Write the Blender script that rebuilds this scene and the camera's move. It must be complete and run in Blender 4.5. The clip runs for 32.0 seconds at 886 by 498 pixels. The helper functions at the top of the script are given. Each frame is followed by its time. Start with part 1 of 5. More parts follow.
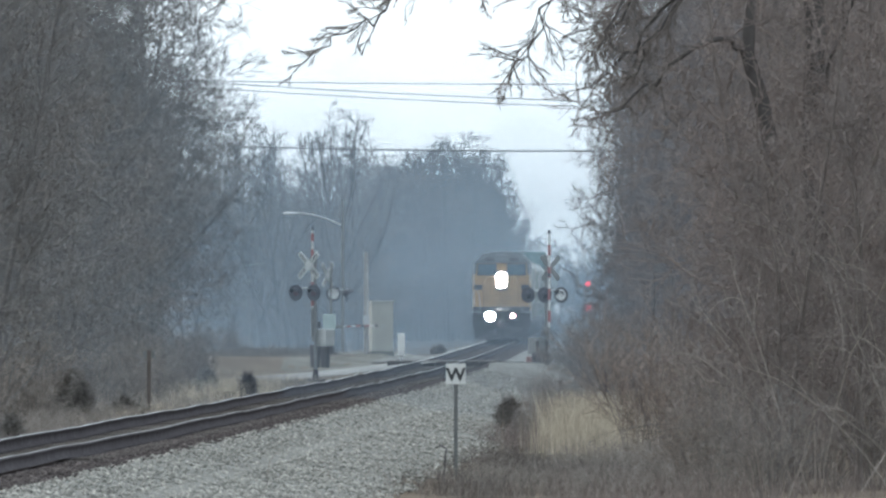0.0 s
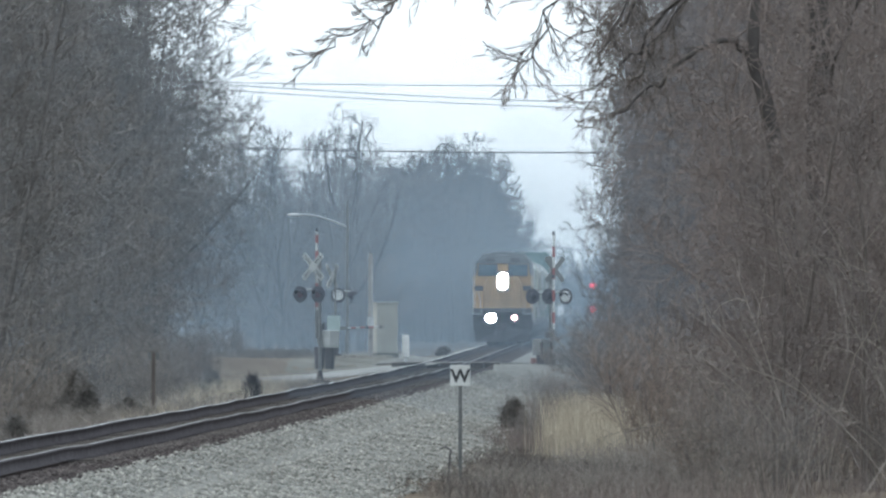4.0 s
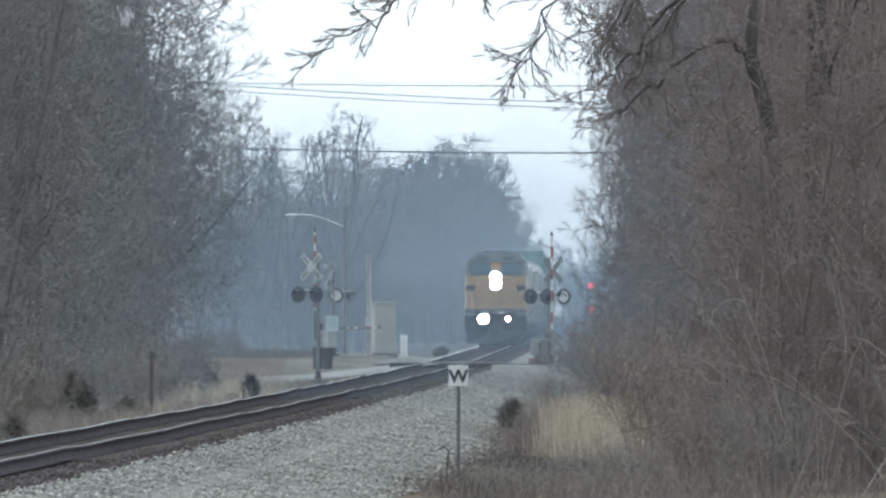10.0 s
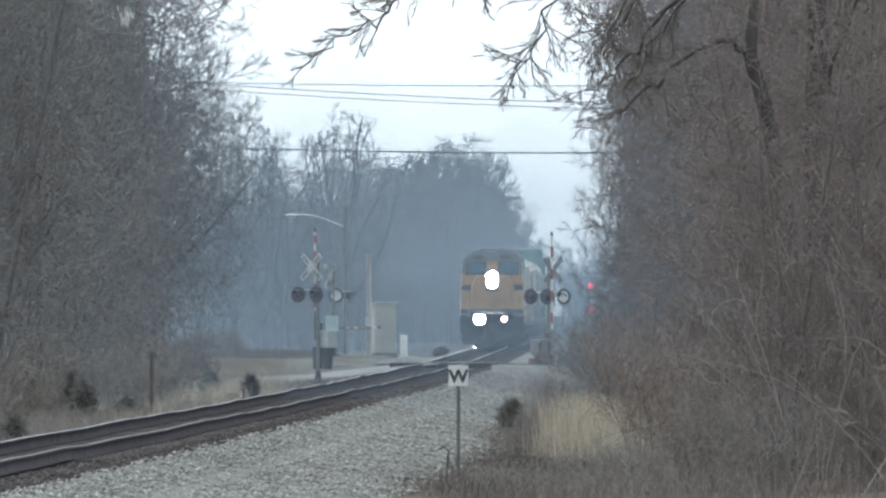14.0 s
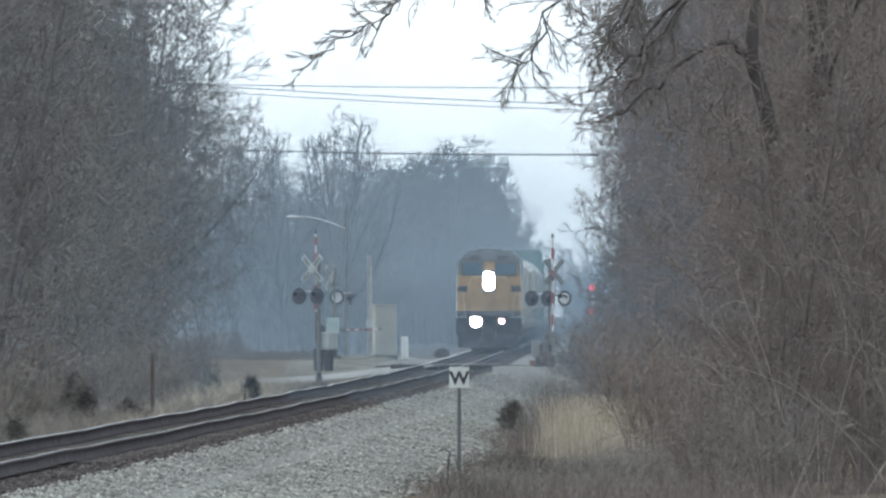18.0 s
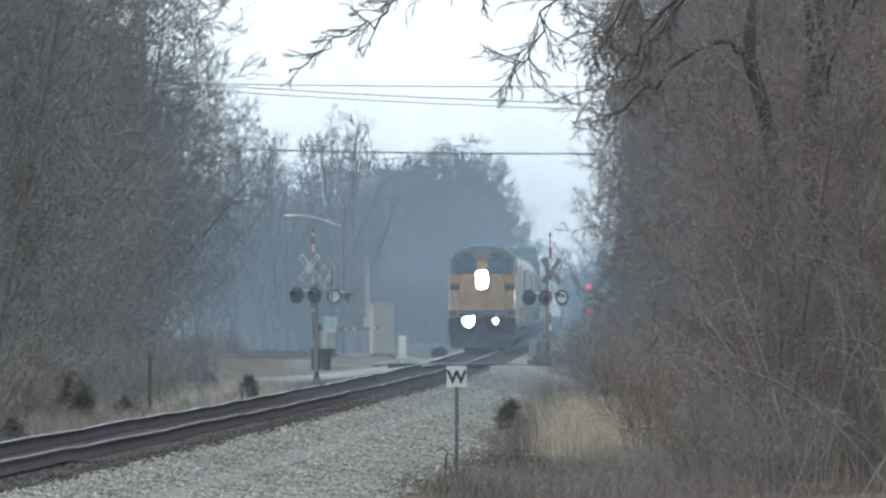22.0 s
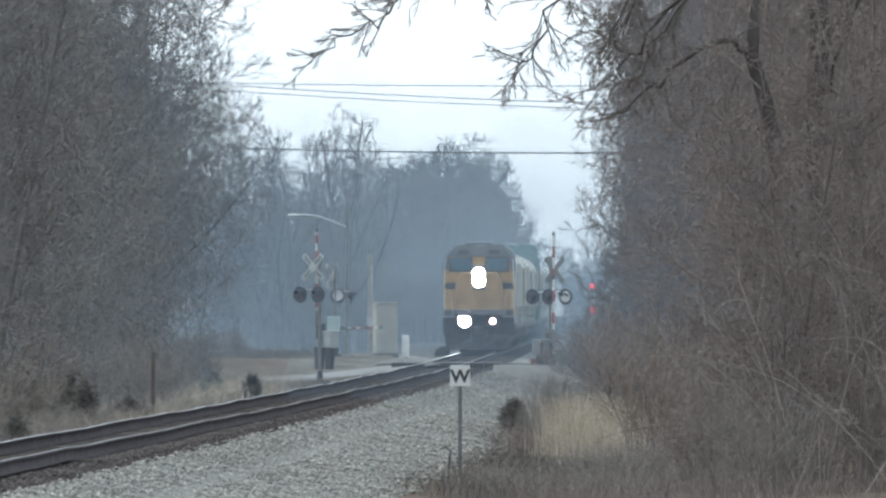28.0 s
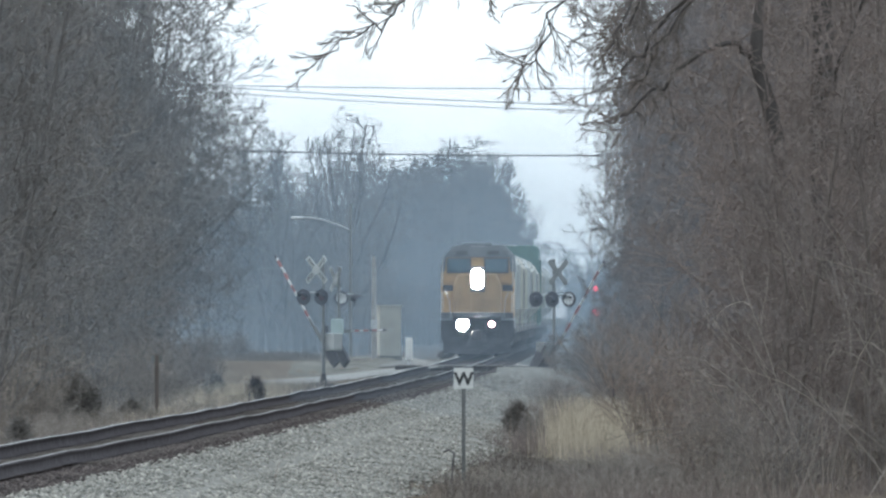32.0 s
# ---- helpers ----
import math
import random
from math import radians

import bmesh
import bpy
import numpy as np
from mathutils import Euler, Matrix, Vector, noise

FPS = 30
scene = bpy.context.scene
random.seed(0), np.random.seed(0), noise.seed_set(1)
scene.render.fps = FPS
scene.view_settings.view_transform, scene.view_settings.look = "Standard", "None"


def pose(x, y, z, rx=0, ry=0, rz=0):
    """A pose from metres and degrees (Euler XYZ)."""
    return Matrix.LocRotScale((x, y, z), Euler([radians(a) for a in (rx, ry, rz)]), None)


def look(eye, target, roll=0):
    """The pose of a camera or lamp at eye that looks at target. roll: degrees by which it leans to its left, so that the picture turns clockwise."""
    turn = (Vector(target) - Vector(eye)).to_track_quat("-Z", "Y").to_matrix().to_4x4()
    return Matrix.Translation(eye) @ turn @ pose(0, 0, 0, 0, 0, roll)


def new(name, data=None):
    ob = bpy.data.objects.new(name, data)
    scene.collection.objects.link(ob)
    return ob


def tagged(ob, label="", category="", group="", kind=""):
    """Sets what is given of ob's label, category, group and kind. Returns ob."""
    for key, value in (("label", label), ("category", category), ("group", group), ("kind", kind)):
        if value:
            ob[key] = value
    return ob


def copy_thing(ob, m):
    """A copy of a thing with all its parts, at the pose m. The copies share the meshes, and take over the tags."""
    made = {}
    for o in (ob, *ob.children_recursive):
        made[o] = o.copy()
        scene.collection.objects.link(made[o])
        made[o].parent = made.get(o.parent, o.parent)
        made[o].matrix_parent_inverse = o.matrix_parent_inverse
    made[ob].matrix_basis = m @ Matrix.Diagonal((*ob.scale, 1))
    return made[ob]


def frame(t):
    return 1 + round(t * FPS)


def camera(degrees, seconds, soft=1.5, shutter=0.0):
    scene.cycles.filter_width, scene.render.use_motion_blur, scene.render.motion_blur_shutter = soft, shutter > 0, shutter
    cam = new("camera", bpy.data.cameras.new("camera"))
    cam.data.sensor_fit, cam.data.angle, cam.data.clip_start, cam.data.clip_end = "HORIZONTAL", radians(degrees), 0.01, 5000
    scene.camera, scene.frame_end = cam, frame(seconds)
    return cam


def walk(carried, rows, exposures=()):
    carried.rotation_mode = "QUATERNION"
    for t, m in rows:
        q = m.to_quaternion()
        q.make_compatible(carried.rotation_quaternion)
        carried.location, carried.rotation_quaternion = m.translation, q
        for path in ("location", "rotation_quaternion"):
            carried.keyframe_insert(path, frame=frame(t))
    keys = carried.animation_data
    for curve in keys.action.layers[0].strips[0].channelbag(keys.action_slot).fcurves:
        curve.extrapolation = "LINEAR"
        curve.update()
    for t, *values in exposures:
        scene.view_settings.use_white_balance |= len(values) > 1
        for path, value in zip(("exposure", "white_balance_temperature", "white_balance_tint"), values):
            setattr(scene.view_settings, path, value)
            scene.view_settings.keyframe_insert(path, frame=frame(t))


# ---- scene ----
# A telephoto view along a single railway track; x to the right, y away from the camera, z = 0 on the rail heads.
LENS = 35000.0                       # focal length, in units of the picture's width / 1568
cam = camera(2 * math.degrees(math.atan(784 / LENS)), 32.0, soft=2.5)


def view(dx, dy):
    """The camera on its tripod, nudged a little from its rest pose."""
    return pose(0, 0, 2.1, 90 + math.degrees((94 + dy) / LENS), 0, math.degrees(dx / LENS))


EXPO, KELVIN = 0.14, 6200
PATH = [
    (0, -4.6, -1.6), (0.5, 1.5, -3.9), (1, -4.6, -1.6), (1.5, 1.5, -1.6), (2, -3.1, 0), (2.5, 1.5, 0), 
    (3, 3.1, 1.5), (3.5, 3, 0.8), (5.5, 4.6, 1.6), (6, 0, 0), (6.5, 3.1, 1.5), (7, 4.6, 3), 
    (7.5, 6.1, 1.6), (8, 6.1, 3), (8.5, 3.1, 0), (9, 0, 0), (9.5, 1.6, 0), (10, 0, 1.5), 
    (10.5, 3, 3), (11, 1.5, 3), (11.5, 0, 3.1), (12, 3, 3), (12.5, 0, 1.6), (13, 3, 0), 
    (13.5, 3.1, 1.5), (14, 0, 1.5), (14.5, 4.6, 1.5), (16.5, 3, 3.1), (17, 3, 3), (17.5, 1.5, 3.1), 
    (18, 1.5, 4.6), (18.5, -1.5, 3), (19, 3, 3.1), (19.5, 0, 3.1), (20, 1.5, 3), (20.5, 1.6, 4.6), 
    (21, -4.6, 4.6), (21.5, 3.1, 4.6), (22, -3, 3), (22.5, 3.1, 3.1), (23, 1.6, 6.1), (23.5, 3, 7.6), 
    (24, -6.1, 3.1), (24.5, -1.6, 1.5), (25, -1.6, 0), (25.5, -6.1, 1.5), (27.5, -3.1, 0), (28, 3, 1.6), 
    (28.5, 0, 4.6), (29, 6.1, 1.5), (29.5, 3, 4.6), (30, 10.7, 6.1), (30.5, 10.7, 10.7), (31, 6.1, 13.8), 
    (31.5, 13.8, 9.2), (32, 9.2, 6.2), 
]
walk(cam, [(t, view(dx, dy)) for t, dx, dy in PATH], exposures=[(0, EXPO, KELVIN, 7), (32, EXPO, KELVIN, 7)])

# ---- world and sun: a bright, thinly overcast winter day ----
world = bpy.data.worlds.new("overcast_sky")
scene.world = world
world.use_nodes = True
wn, wl = world.node_tree.nodes, world.node_tree.links
sky = wn.new("ShaderNodeTexSky")
sky.sky_type, sky.sun_disc = "NISHITA", False
sky.sun_elevation, sky.sun_rotation = radians(44), radians(310)
sky.air_density, sky.dust_density, sky.ozone_density, sky.altitude = 1.0, 4.0, 1.0, 200
veil = wn.new("ShaderNodeMix")
veil.data_type = "RGBA"
veil.inputs["Factor"].default_value = 0.72
veil.inputs["B"].default_value = (8.45, 9.18, 9.68, 1)          # even cloud layer over the clear sky
wl.new(sky.outputs["Color"], veil.inputs["A"])
wl.new(veil.outputs["Result"], wn["Background"].inputs["Color"])
wn["Background"].inputs["Strength"].default_value = 0.215
sun = new("sun", bpy.data.lights.new("sun", "SUN"))
sun.data.energy, sun.data.angle, sun.data.color = 1.5, radians(14), (1.0, 0.95, 0.88)
sun.matrix_world = look((-60, 50, 75), (0, 0, 0))


# ---- materials ----
def mat(name, base, rough=0.7, metal=0.0, var=0.25, scale=6.0, fine=60.0, bump=0.2, emit=None, strength=0.0, island=0.0, second=None, coords="Object", each=0.0):
    m = bpy.data.materials.new(name)
    m.use_nodes = True
    n, l = m.node_tree.nodes, m.node_tree.links
    b = n["Principled BSDF"]
    b.inputs["Roughness"].default_value, b.inputs["Metallic"].default_value = rough, metal
    b.inputs["Specular IOR Level"].default_value = 0.0 if rough >= 0.93 else 0.15 if rough >= 0.9 else 0.5
    tc = n.new("ShaderNodeTexCoord")
    big, small = n.new("ShaderNodeTexNoise"), n.new("ShaderNodeTexNoise")
    big.inputs["Scale"].default_value, small.inputs["Scale"].default_value = scale, fine
    big.inputs["Detail"].default_value, small.inputs["Detail"].default_value = 5, 3
    for t in (big, small):
        l.new(tc.outputs[coords], t.inputs["Vector"])
    ramp = n.new("ShaderNodeValToRGB")
    ramp.color_ramp.elements[0].position, ramp.color_ramp.elements[1].position = 0.3, 0.7
    other = second or tuple(c * (1 - var) for c in base)
    ramp.color_ramp.elements[0].color = (*other, 1)
    ramp.color_ramp.elements[1].color = (*[min(1, c * (1 + 0.4 * var)) for c in base], 1)
    l.new(big.outputs["Fac"], ramp.inputs["Fac"])
    mix = n.new("ShaderNodeMix")
    mix.data_type, mix.blend_type = "RGBA", "MULTIPLY"
    mix.inputs["Factor"].default_value = 1
    tone = n.new("ShaderNodeMapRange")
    tone.inputs["To Min"].default_value, tone.inputs["To Max"].default_value = 1 - 0.6 * var, 1 + 0.5 * var
    l.new(small.outputs["Fac"], tone.inputs["Value"])
    l.new(ramp.outputs["Color"], mix.inputs["A"])
    l.new(tone.outputs["Result"], mix.inputs["B"])
    last = mix.outputs["Result"]
    if island:
        geo, isle, hue = n.new("ShaderNodeNewGeometry"), n.new("ShaderNodeMapRange"), n.new("ShaderNodeMix")
        isle.inputs["To Min"].default_value, isle.inputs["To Max"].default_value = 1 - island, 1 + island
        hue.data_type, hue.blend_type = "RGBA", "MULTIPLY"
        hue.inputs["Factor"].default_value = 1
        l.new(geo.outputs["Random Per Island"], isle.inputs["Value"])
        l.new(last, hue.inputs["A"])
        l.new(isle.outputs["Result"], hue.inputs["B"])
        last = hue.outputs["Result"]
    if each:                                                # warm and cool plants side by side
        info, pick, tint = n.new("ShaderNodeObjectInfo"), n.new("ShaderNodeValToRGB"), n.new("ShaderNodeMix")
        pick.color_ramp.elements[0].color = (1 + 0.9 * each, 1 - 0.1 * each, 1 - 0.7 * each, 1)
        pick.color_ramp.elements[1].color = (1 - 0.5 * each, 1, 1 + 0.3 * each, 1)
        tint.data_type, tint.blend_type = "RGBA", "MULTIPLY"
        tint.inputs["Factor"].default_value = 1
        l.new(info.outputs["Random"], pick.inputs["Fac"])
        l.new(last, tint.inputs["A"])
        l.new(pick.outputs["Color"], tint.inputs["B"])
        last = tint.outputs["Result"]
    l.new(last, b.inputs["Base Color"])
    if bump:
        bp = n.new("ShaderNodeBump")
        bp.inputs["Strength"].default_value, bp.inputs["Distance"].default_value = bump, 0.02
        l.new(small.outputs["Fac"], bp.inputs["Height"])
        l.new(bp.outputs["Normal"], b.inputs["Normal"])
    if emit:
        b.inputs["Emission Color"].default_value = (*emit, 1)
        b.inputs["Emission Strength"].default_value = strength
    return m


BARK = mat("grey_bark", (0.115, 0.098, 0.087), 0.9, var=0.35, scale=1.2, fine=25, bump=0.5, island=0.3)
OLDBARK = mat("dark_old_bark", (0.075, 0.067, 0.063), 0.95, var=0.4, scale=1.5, fine=18, bump=0.8)
BARK_L = mat("grey_weathered_bark", (0.095, 0.09, 0.087), 0.9, var=0.3, scale=1.2, fine=25, bump=0.5, island=0.3)
TWIG = mat("brown_twigs", (0.143, 0.117, 0.106), 0.85, var=0.4, scale=0.35, fine=6, bump=0, island=0.12, each=0.08)
TWIG_R = mat("pale_brush_twigs", (0.152, 0.13, 0.116), 0.85, var=0.4, scale=0.35, fine=6, bump=0, island=0.45, each=0.16)
TWIG_L = mat("grey_twigs", (0.122, 0.119, 0.117), 0.85, var=0.4, scale=0.35, fine=6, bump=0, island=0.18, each=0.1)
CANE = mat("pale_canes", (0.18, 0.155, 0.135), 0.85, var=0.3, scale=0.8, fine=12, bump=0, island=0.5)
STRAW = mat("dry_grass_straw", (0.43, 0.37, 0.285), 0.9, var=0.3, scale=1.5, fine=15, bump=0, island=0.4)
WEED = mat("dead_weeds", (0.225, 0.2, 0.178), 0.9, var=0.3, scale=1.5, fine=15, bump=0, island=0.4)
CEDAR = mat("dark_cedar_green", (0.19, 0.177, 0.166), 0.9, var=0.4, scale=2, fine=20, bump=0, island=0.4)
RUSTLEAF = mat("red_brown_shrub", (0.088, 0.074, 0.074), 0.9, var=0.4, scale=2, fine=20, bump=0, island=0.4)
EARTH = mat("winter_earth", (0.115, 0.097, 0.079), 0.95, var=0.4, scale=0.15, fine=3.5, bump=0.6, second=(0.055, 0.047, 0.038))
GRAVEL = mat("grey_ballast", (0.12, 0.12, 0.11), 0.9, var=0.4, scale=0.5, fine=14, bump=1.0, second=(0.085, 0.083, 0.075))
STONE = mat("ballast_stones", (0.206, 0.2, 0.176), 0.85, var=0.45, scale=0.6, fine=12, bump=0.3, island=0.52)
RUSTSTONE = mat("rust_stained_stones", (0.072, 0.061, 0.058), 0.9, var=0.35, scale=0.8, fine=12, bump=0.3, island=0.5)
LOT = mat("trodden_gravel", (0.14, 0.138, 0.124), 0.95, var=0.45, scale=0.35, fine=6, bump=0.6, second=(0.075, 0.072, 0.062))
RUSTBED = mat("rusty_ballast", (0.05, 0.043, 0.042), 0.95, var=0.4, scale=1.0, fine=14, bump=1.0)
TIE = mat("creosoted_tie_wood", (0.058, 0.05, 0.045), 0.9, var=0.4, scale=3, fine=30, bump=0.6)
RAIL = mat("rusty_rail_steel", (0.082, 0.075, 0.078), 0.93, metal=0.0, var=0.35, scale=4, fine=40, bump=0.3)
# the left rail's stronger sky glint is put into a brighter head colour
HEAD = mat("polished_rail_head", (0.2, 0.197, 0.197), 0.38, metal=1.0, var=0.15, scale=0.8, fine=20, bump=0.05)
DARKHEAD = mat("darker_rail_head", (0.09, 0.087, 0.087), 0.5, metal=1.0, var=0.3, scale=0.8, fine=20, bump=0.1)
ASPHALT = mat("worn_asphalt", (0.18, 0.18, 0.173), 0.9, var=0.3, scale=0.6, fine=15, bump=0.4)
WHITE = mat("weathered_white_paint", (0.52, 0.52, 0.50), 0.6, var=0.2, scale=3, fine=25, bump=0.1)
RED = mat("faded_red_paint", (0.22, 0.065, 0.065), 0.55, var=0.2, scale=3, fine=25, bump=0.1)
# black raised towards blue-grey: the lift of distance haze is put into it
BLACK = mat("hazed_black_paint", (0.058, 0.06, 0.068), 0.5, var=0.3, scale=4, fine=30, bump=0.1)
HOOD = mat("black_signal_hood", (0.032, 0.032, 0.045), 0.6, var=0.3, scale=4, fine=30, bump=0.1)
STEEL = mat("galvanised_steel", (0.42, 0.43, 0.43), 0.5, metal=0.7, var=0.25, scale=4, fine=30, bump=0.1)
ALU = mat("aluminium_paint", (0.33, 0.34, 0.33), 0.5, metal=0.3, var=0.25, scale=4, fine=30, bump=0.1)
BEIGE = mat("beige_cabinet_paint", (0.28, 0.275, 0.24), 0.6, var=0.2, scale=2, fine=25, bump=0.1)
GREENBOX = mat("pale_green_cabinet_paint", (0.30, 0.37, 0.36), 0.6, var=0.2, scale=2, fine=25, bump=0.1)
WOODPOLE = mat("weathered_pole_wood", (0.30, 0.288, 0.275), 0.9, var=0.35, scale=2, fine=25, bump=0.5)
DARKIRON = mat("dark_cast_iron", (0.05, 0.045, 0.05), 0.7, metal=0.3, var=0.3, scale=4, fine=30, bump=0.2)
REDLENS = mat("dark_red_lens", (0.06, 0.018, 0.034), 0.25, var=0.2, scale=8, fine=40, bump=0)
CLEARLENS = mat("silvered_lamp_back", (0.62, 0.64, 0.64), 0.4, metal=0.3, var=0.2, scale=8, fine=40, bump=0)
REDLIGHT = mat("lit_red_signal", (0.4, 0.02, 0.03), 0.4, var=0.1, bump=0, emit=(1, 0.05, 0.10), strength=4.5)
LAMP = mat("lit_headlamp", (0.9, 0.9, 0.85), 0.3, var=0.05, bump=0, emit=(1.0, 0.93, 0.85), strength=900)
LAMPDIM = mat("lit_ditch_lamp", (0.9, 0.85, 0.8), 0.3, var=0.05, bump=0, emit=(1.0, 0.5, 0.48), strength=30)
YELLOW = mat("yellow_loco_paint", (0.37, 0.23, 0.10), 0.5, var=0.2, scale=1.5, fine=20, bump=0.05, second=(0.30, 0.18, 0.08))
# darker yellow for the nose: its shade is put into the colour
NOSEDARK = mat("shaded_yellow_paint", (0.29, 0.182, 0.085), 0.6, var=0.3, scale=1.2, fine=15, bump=0.05, second=(0.2, 0.13, 0.06))
LITTER = mat("dark_leaf_litter", (0.122, 0.108, 0.097), 0.9, var=0.35, scale=1.5, fine=15, bump=0, island=0.5)
LOCOGREY = mat("grey_loco_paint", (0.125, 0.135, 0.145), 0.55, var=0.25, scale=1.5, fine=20, bump=0.05)
GLASS = mat("dark_window_glass", (0.05, 0.09, 0.12), 0.06, var=0.1, scale=1, fine=5, bump=0)
CARGLASS = mat("dark_tinted_car_glass", (0.018, 0.023, 0.026), 0.12, var=0.1, scale=1, fine=5, bump=0)
PILOT = mat("black_grimy_steel", (0.022, 0.022, 0.028), 0.7, var=0.4, scale=3, fine=25, bump=0.1)
CREAM = mat("cream_car_paint", (0.44, 0.42, 0.35), 0.6, var=0.25, scale=0.8, fine=15, bump=0.1, second=(0.33, 0.31, 0.26))
DULLCAR = mat("dull_grey_car_paint", (0.23, 0.25, 0.235), 0.6, var=0.3, scale=0.8, fine=15, bump=0.1, second=(0.16, 0.17, 0.16))
HOPPER = mat("light_grey_car_paint", (0.40, 0.42, 0.40), 0.6, var=0.25, scale=0.8, fine=15, bump=0.1, second=(0.27, 0.28, 0.27))
MASTGREY = mat("dull_mast_paint", (0.14, 0.144, 0.142), 0.7, var=0.3, scale=4, fine=30, bump=0.1)
RUSTRED = mat("rust_red_paint", (0.16, 0.078, 0.068), 0.8, var=0.3, scale=3, fine=20, bump=0.2)
SIGNGREY = mat("dull_white_sign", (0.46, 0.46, 0.44), 0.7, var=0.2, scale=6, fine=40, bump=0.05)
BOXGREEN = mat("green_car_paint", (0.06, 0.13, 0.11), 0.6, var=0.25, scale=0.8, fine=15, bump=0.1)
CARGREEN = mat("dark_green_car_paint", (0.011, 0.021, 0.028), 0.42, metal=0.1, var=0.15, scale=1.5, fine=20, bump=0.02)
CARWHITE = mat("white_car_paint", (0.66, 0.71, 0.685), 0.3, var=0.08, scale=1.5, fine=20, bump=0.02)
PLASTIC = mat("black_trim", (0.025, 0.027, 0.03), 0.6, var=0.2, scale=5, fine=30, bump=0.1)
TYRE = mat("tyre_rubber", (0.02, 0.02, 0.021), 0.85, var=0.3, scale=5, fine=40, bump=0.2)
RIM = mat("alloy_rim", (0.55, 0.56, 0.56), 0.35, metal=0.6, var=0.15, scale=8, fine=40, bump=0.05)
TAIL = mat("red_tail_lamp", (0.07, 0.013, 0.024), 0.2, var=0.15, scale=8, fine=40, bump=0)

for shade in (CARGLASS, CARGREEN):
    shade.node_tree.nodes["Principled BSDF"].inputs["Specular IOR Level"].default_value = 0.2


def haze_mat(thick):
    """Distance haze put into a sheet: mostly clear, denser near the ground, scattering the light of the sky."""
    m = bpy.data.materials.new("haze_sheet_blue")
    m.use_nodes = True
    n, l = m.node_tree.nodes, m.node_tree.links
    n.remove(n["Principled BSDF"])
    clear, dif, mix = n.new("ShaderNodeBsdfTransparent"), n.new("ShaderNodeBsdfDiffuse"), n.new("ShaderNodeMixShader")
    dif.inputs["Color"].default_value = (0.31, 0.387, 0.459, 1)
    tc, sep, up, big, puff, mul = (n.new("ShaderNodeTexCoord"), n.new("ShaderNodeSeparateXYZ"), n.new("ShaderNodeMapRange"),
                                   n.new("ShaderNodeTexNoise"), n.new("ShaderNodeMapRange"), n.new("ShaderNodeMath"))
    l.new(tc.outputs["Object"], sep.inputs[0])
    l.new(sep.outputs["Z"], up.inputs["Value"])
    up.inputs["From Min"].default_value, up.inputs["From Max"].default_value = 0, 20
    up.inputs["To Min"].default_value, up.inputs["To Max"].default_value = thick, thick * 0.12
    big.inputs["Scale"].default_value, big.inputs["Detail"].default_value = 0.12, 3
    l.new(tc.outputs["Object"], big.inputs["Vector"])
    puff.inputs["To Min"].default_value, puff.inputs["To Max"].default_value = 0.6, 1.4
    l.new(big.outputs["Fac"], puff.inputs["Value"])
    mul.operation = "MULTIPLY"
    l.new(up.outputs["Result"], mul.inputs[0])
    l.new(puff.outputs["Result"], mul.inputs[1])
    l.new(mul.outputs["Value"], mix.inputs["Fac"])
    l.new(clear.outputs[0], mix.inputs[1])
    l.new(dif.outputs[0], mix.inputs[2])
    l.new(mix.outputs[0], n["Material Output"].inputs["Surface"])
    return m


HAZE_THIN, HAZE_NEAR, HAZE_MID, HAZE_FAR = haze_mat(0.11), haze_mat(0.36), haze_mat(0.36), haze_mat(0.3)


# ---- mesh helpers ----
def part(name, bm, material, parent=None, label="", smooth=False):
    me = bpy.data.meshes.new(name)
    bm.normal_update()
    bm.to_mesh(me)
    bm.free()
    me.materials.append(material)
    if smooth:
        me.polygons.foreach_set("use_smooth", [True] * len(me.polygons))
    ob = new(name, me)
    ob.parent = parent
    if label:
        tagged(ob, label)
    return ob


def thing(name, label, category, group="", at=None, kind=""):
    ob = new(name)
    ob.empty_display_size = 0.2
    if at is not None:
        ob.matrix_basis = at
    return tagged(ob, label, category, group, kind)


def box(bm, x0, x1, y0, y1, z0, z1, bevel=0.0, m=None):
    made = bmesh.ops.create_cube(bm, size=1.0)["verts"]
    mm = Matrix.Translation(((x0 + x1) / 2, (y0 + y1) / 2, (z0 + z1) / 2)) @ Matrix.Diagonal((abs(x1 - x0), abs(y1 - y0), abs(z1 - z0), 1))
    bmesh.ops.transform(bm, matrix=(m @ mm) if m else mm, verts=made)
    if bevel:
        edges = list({e for v in made for e in v.link_edges})
        bmesh.ops.bevel(bm, geom=edges, offset=bevel, segments=2, affect="EDGES", profile=0.5)
    return bm


def rod(bm, a, b, r0, r1=None, n=10):
    a, b = Vector(a), Vector(b)
    r1 = r0 if r1 is None else r1
    turn = (b - a).to_track_quat("Z", "Y").to_matrix().to_4x4()
    bmesh.ops.create_cone(bm, cap_ends=True, segments=n, radius1=r0, radius2=r1, depth=(b - a).length,
                          matrix=Matrix.Translation((a + b) / 2) @ turn)
    return bm


def boxes(*dims, bevel=0.0):
    bm = bmesh.new()
    for d in dims:
        box(bm, *d, bevel=bevel)
    return bm


def rods(*items, n=10):
    bm = bmesh.new()
    for it in items:
        rod(bm, *it, n=n)
    return bm


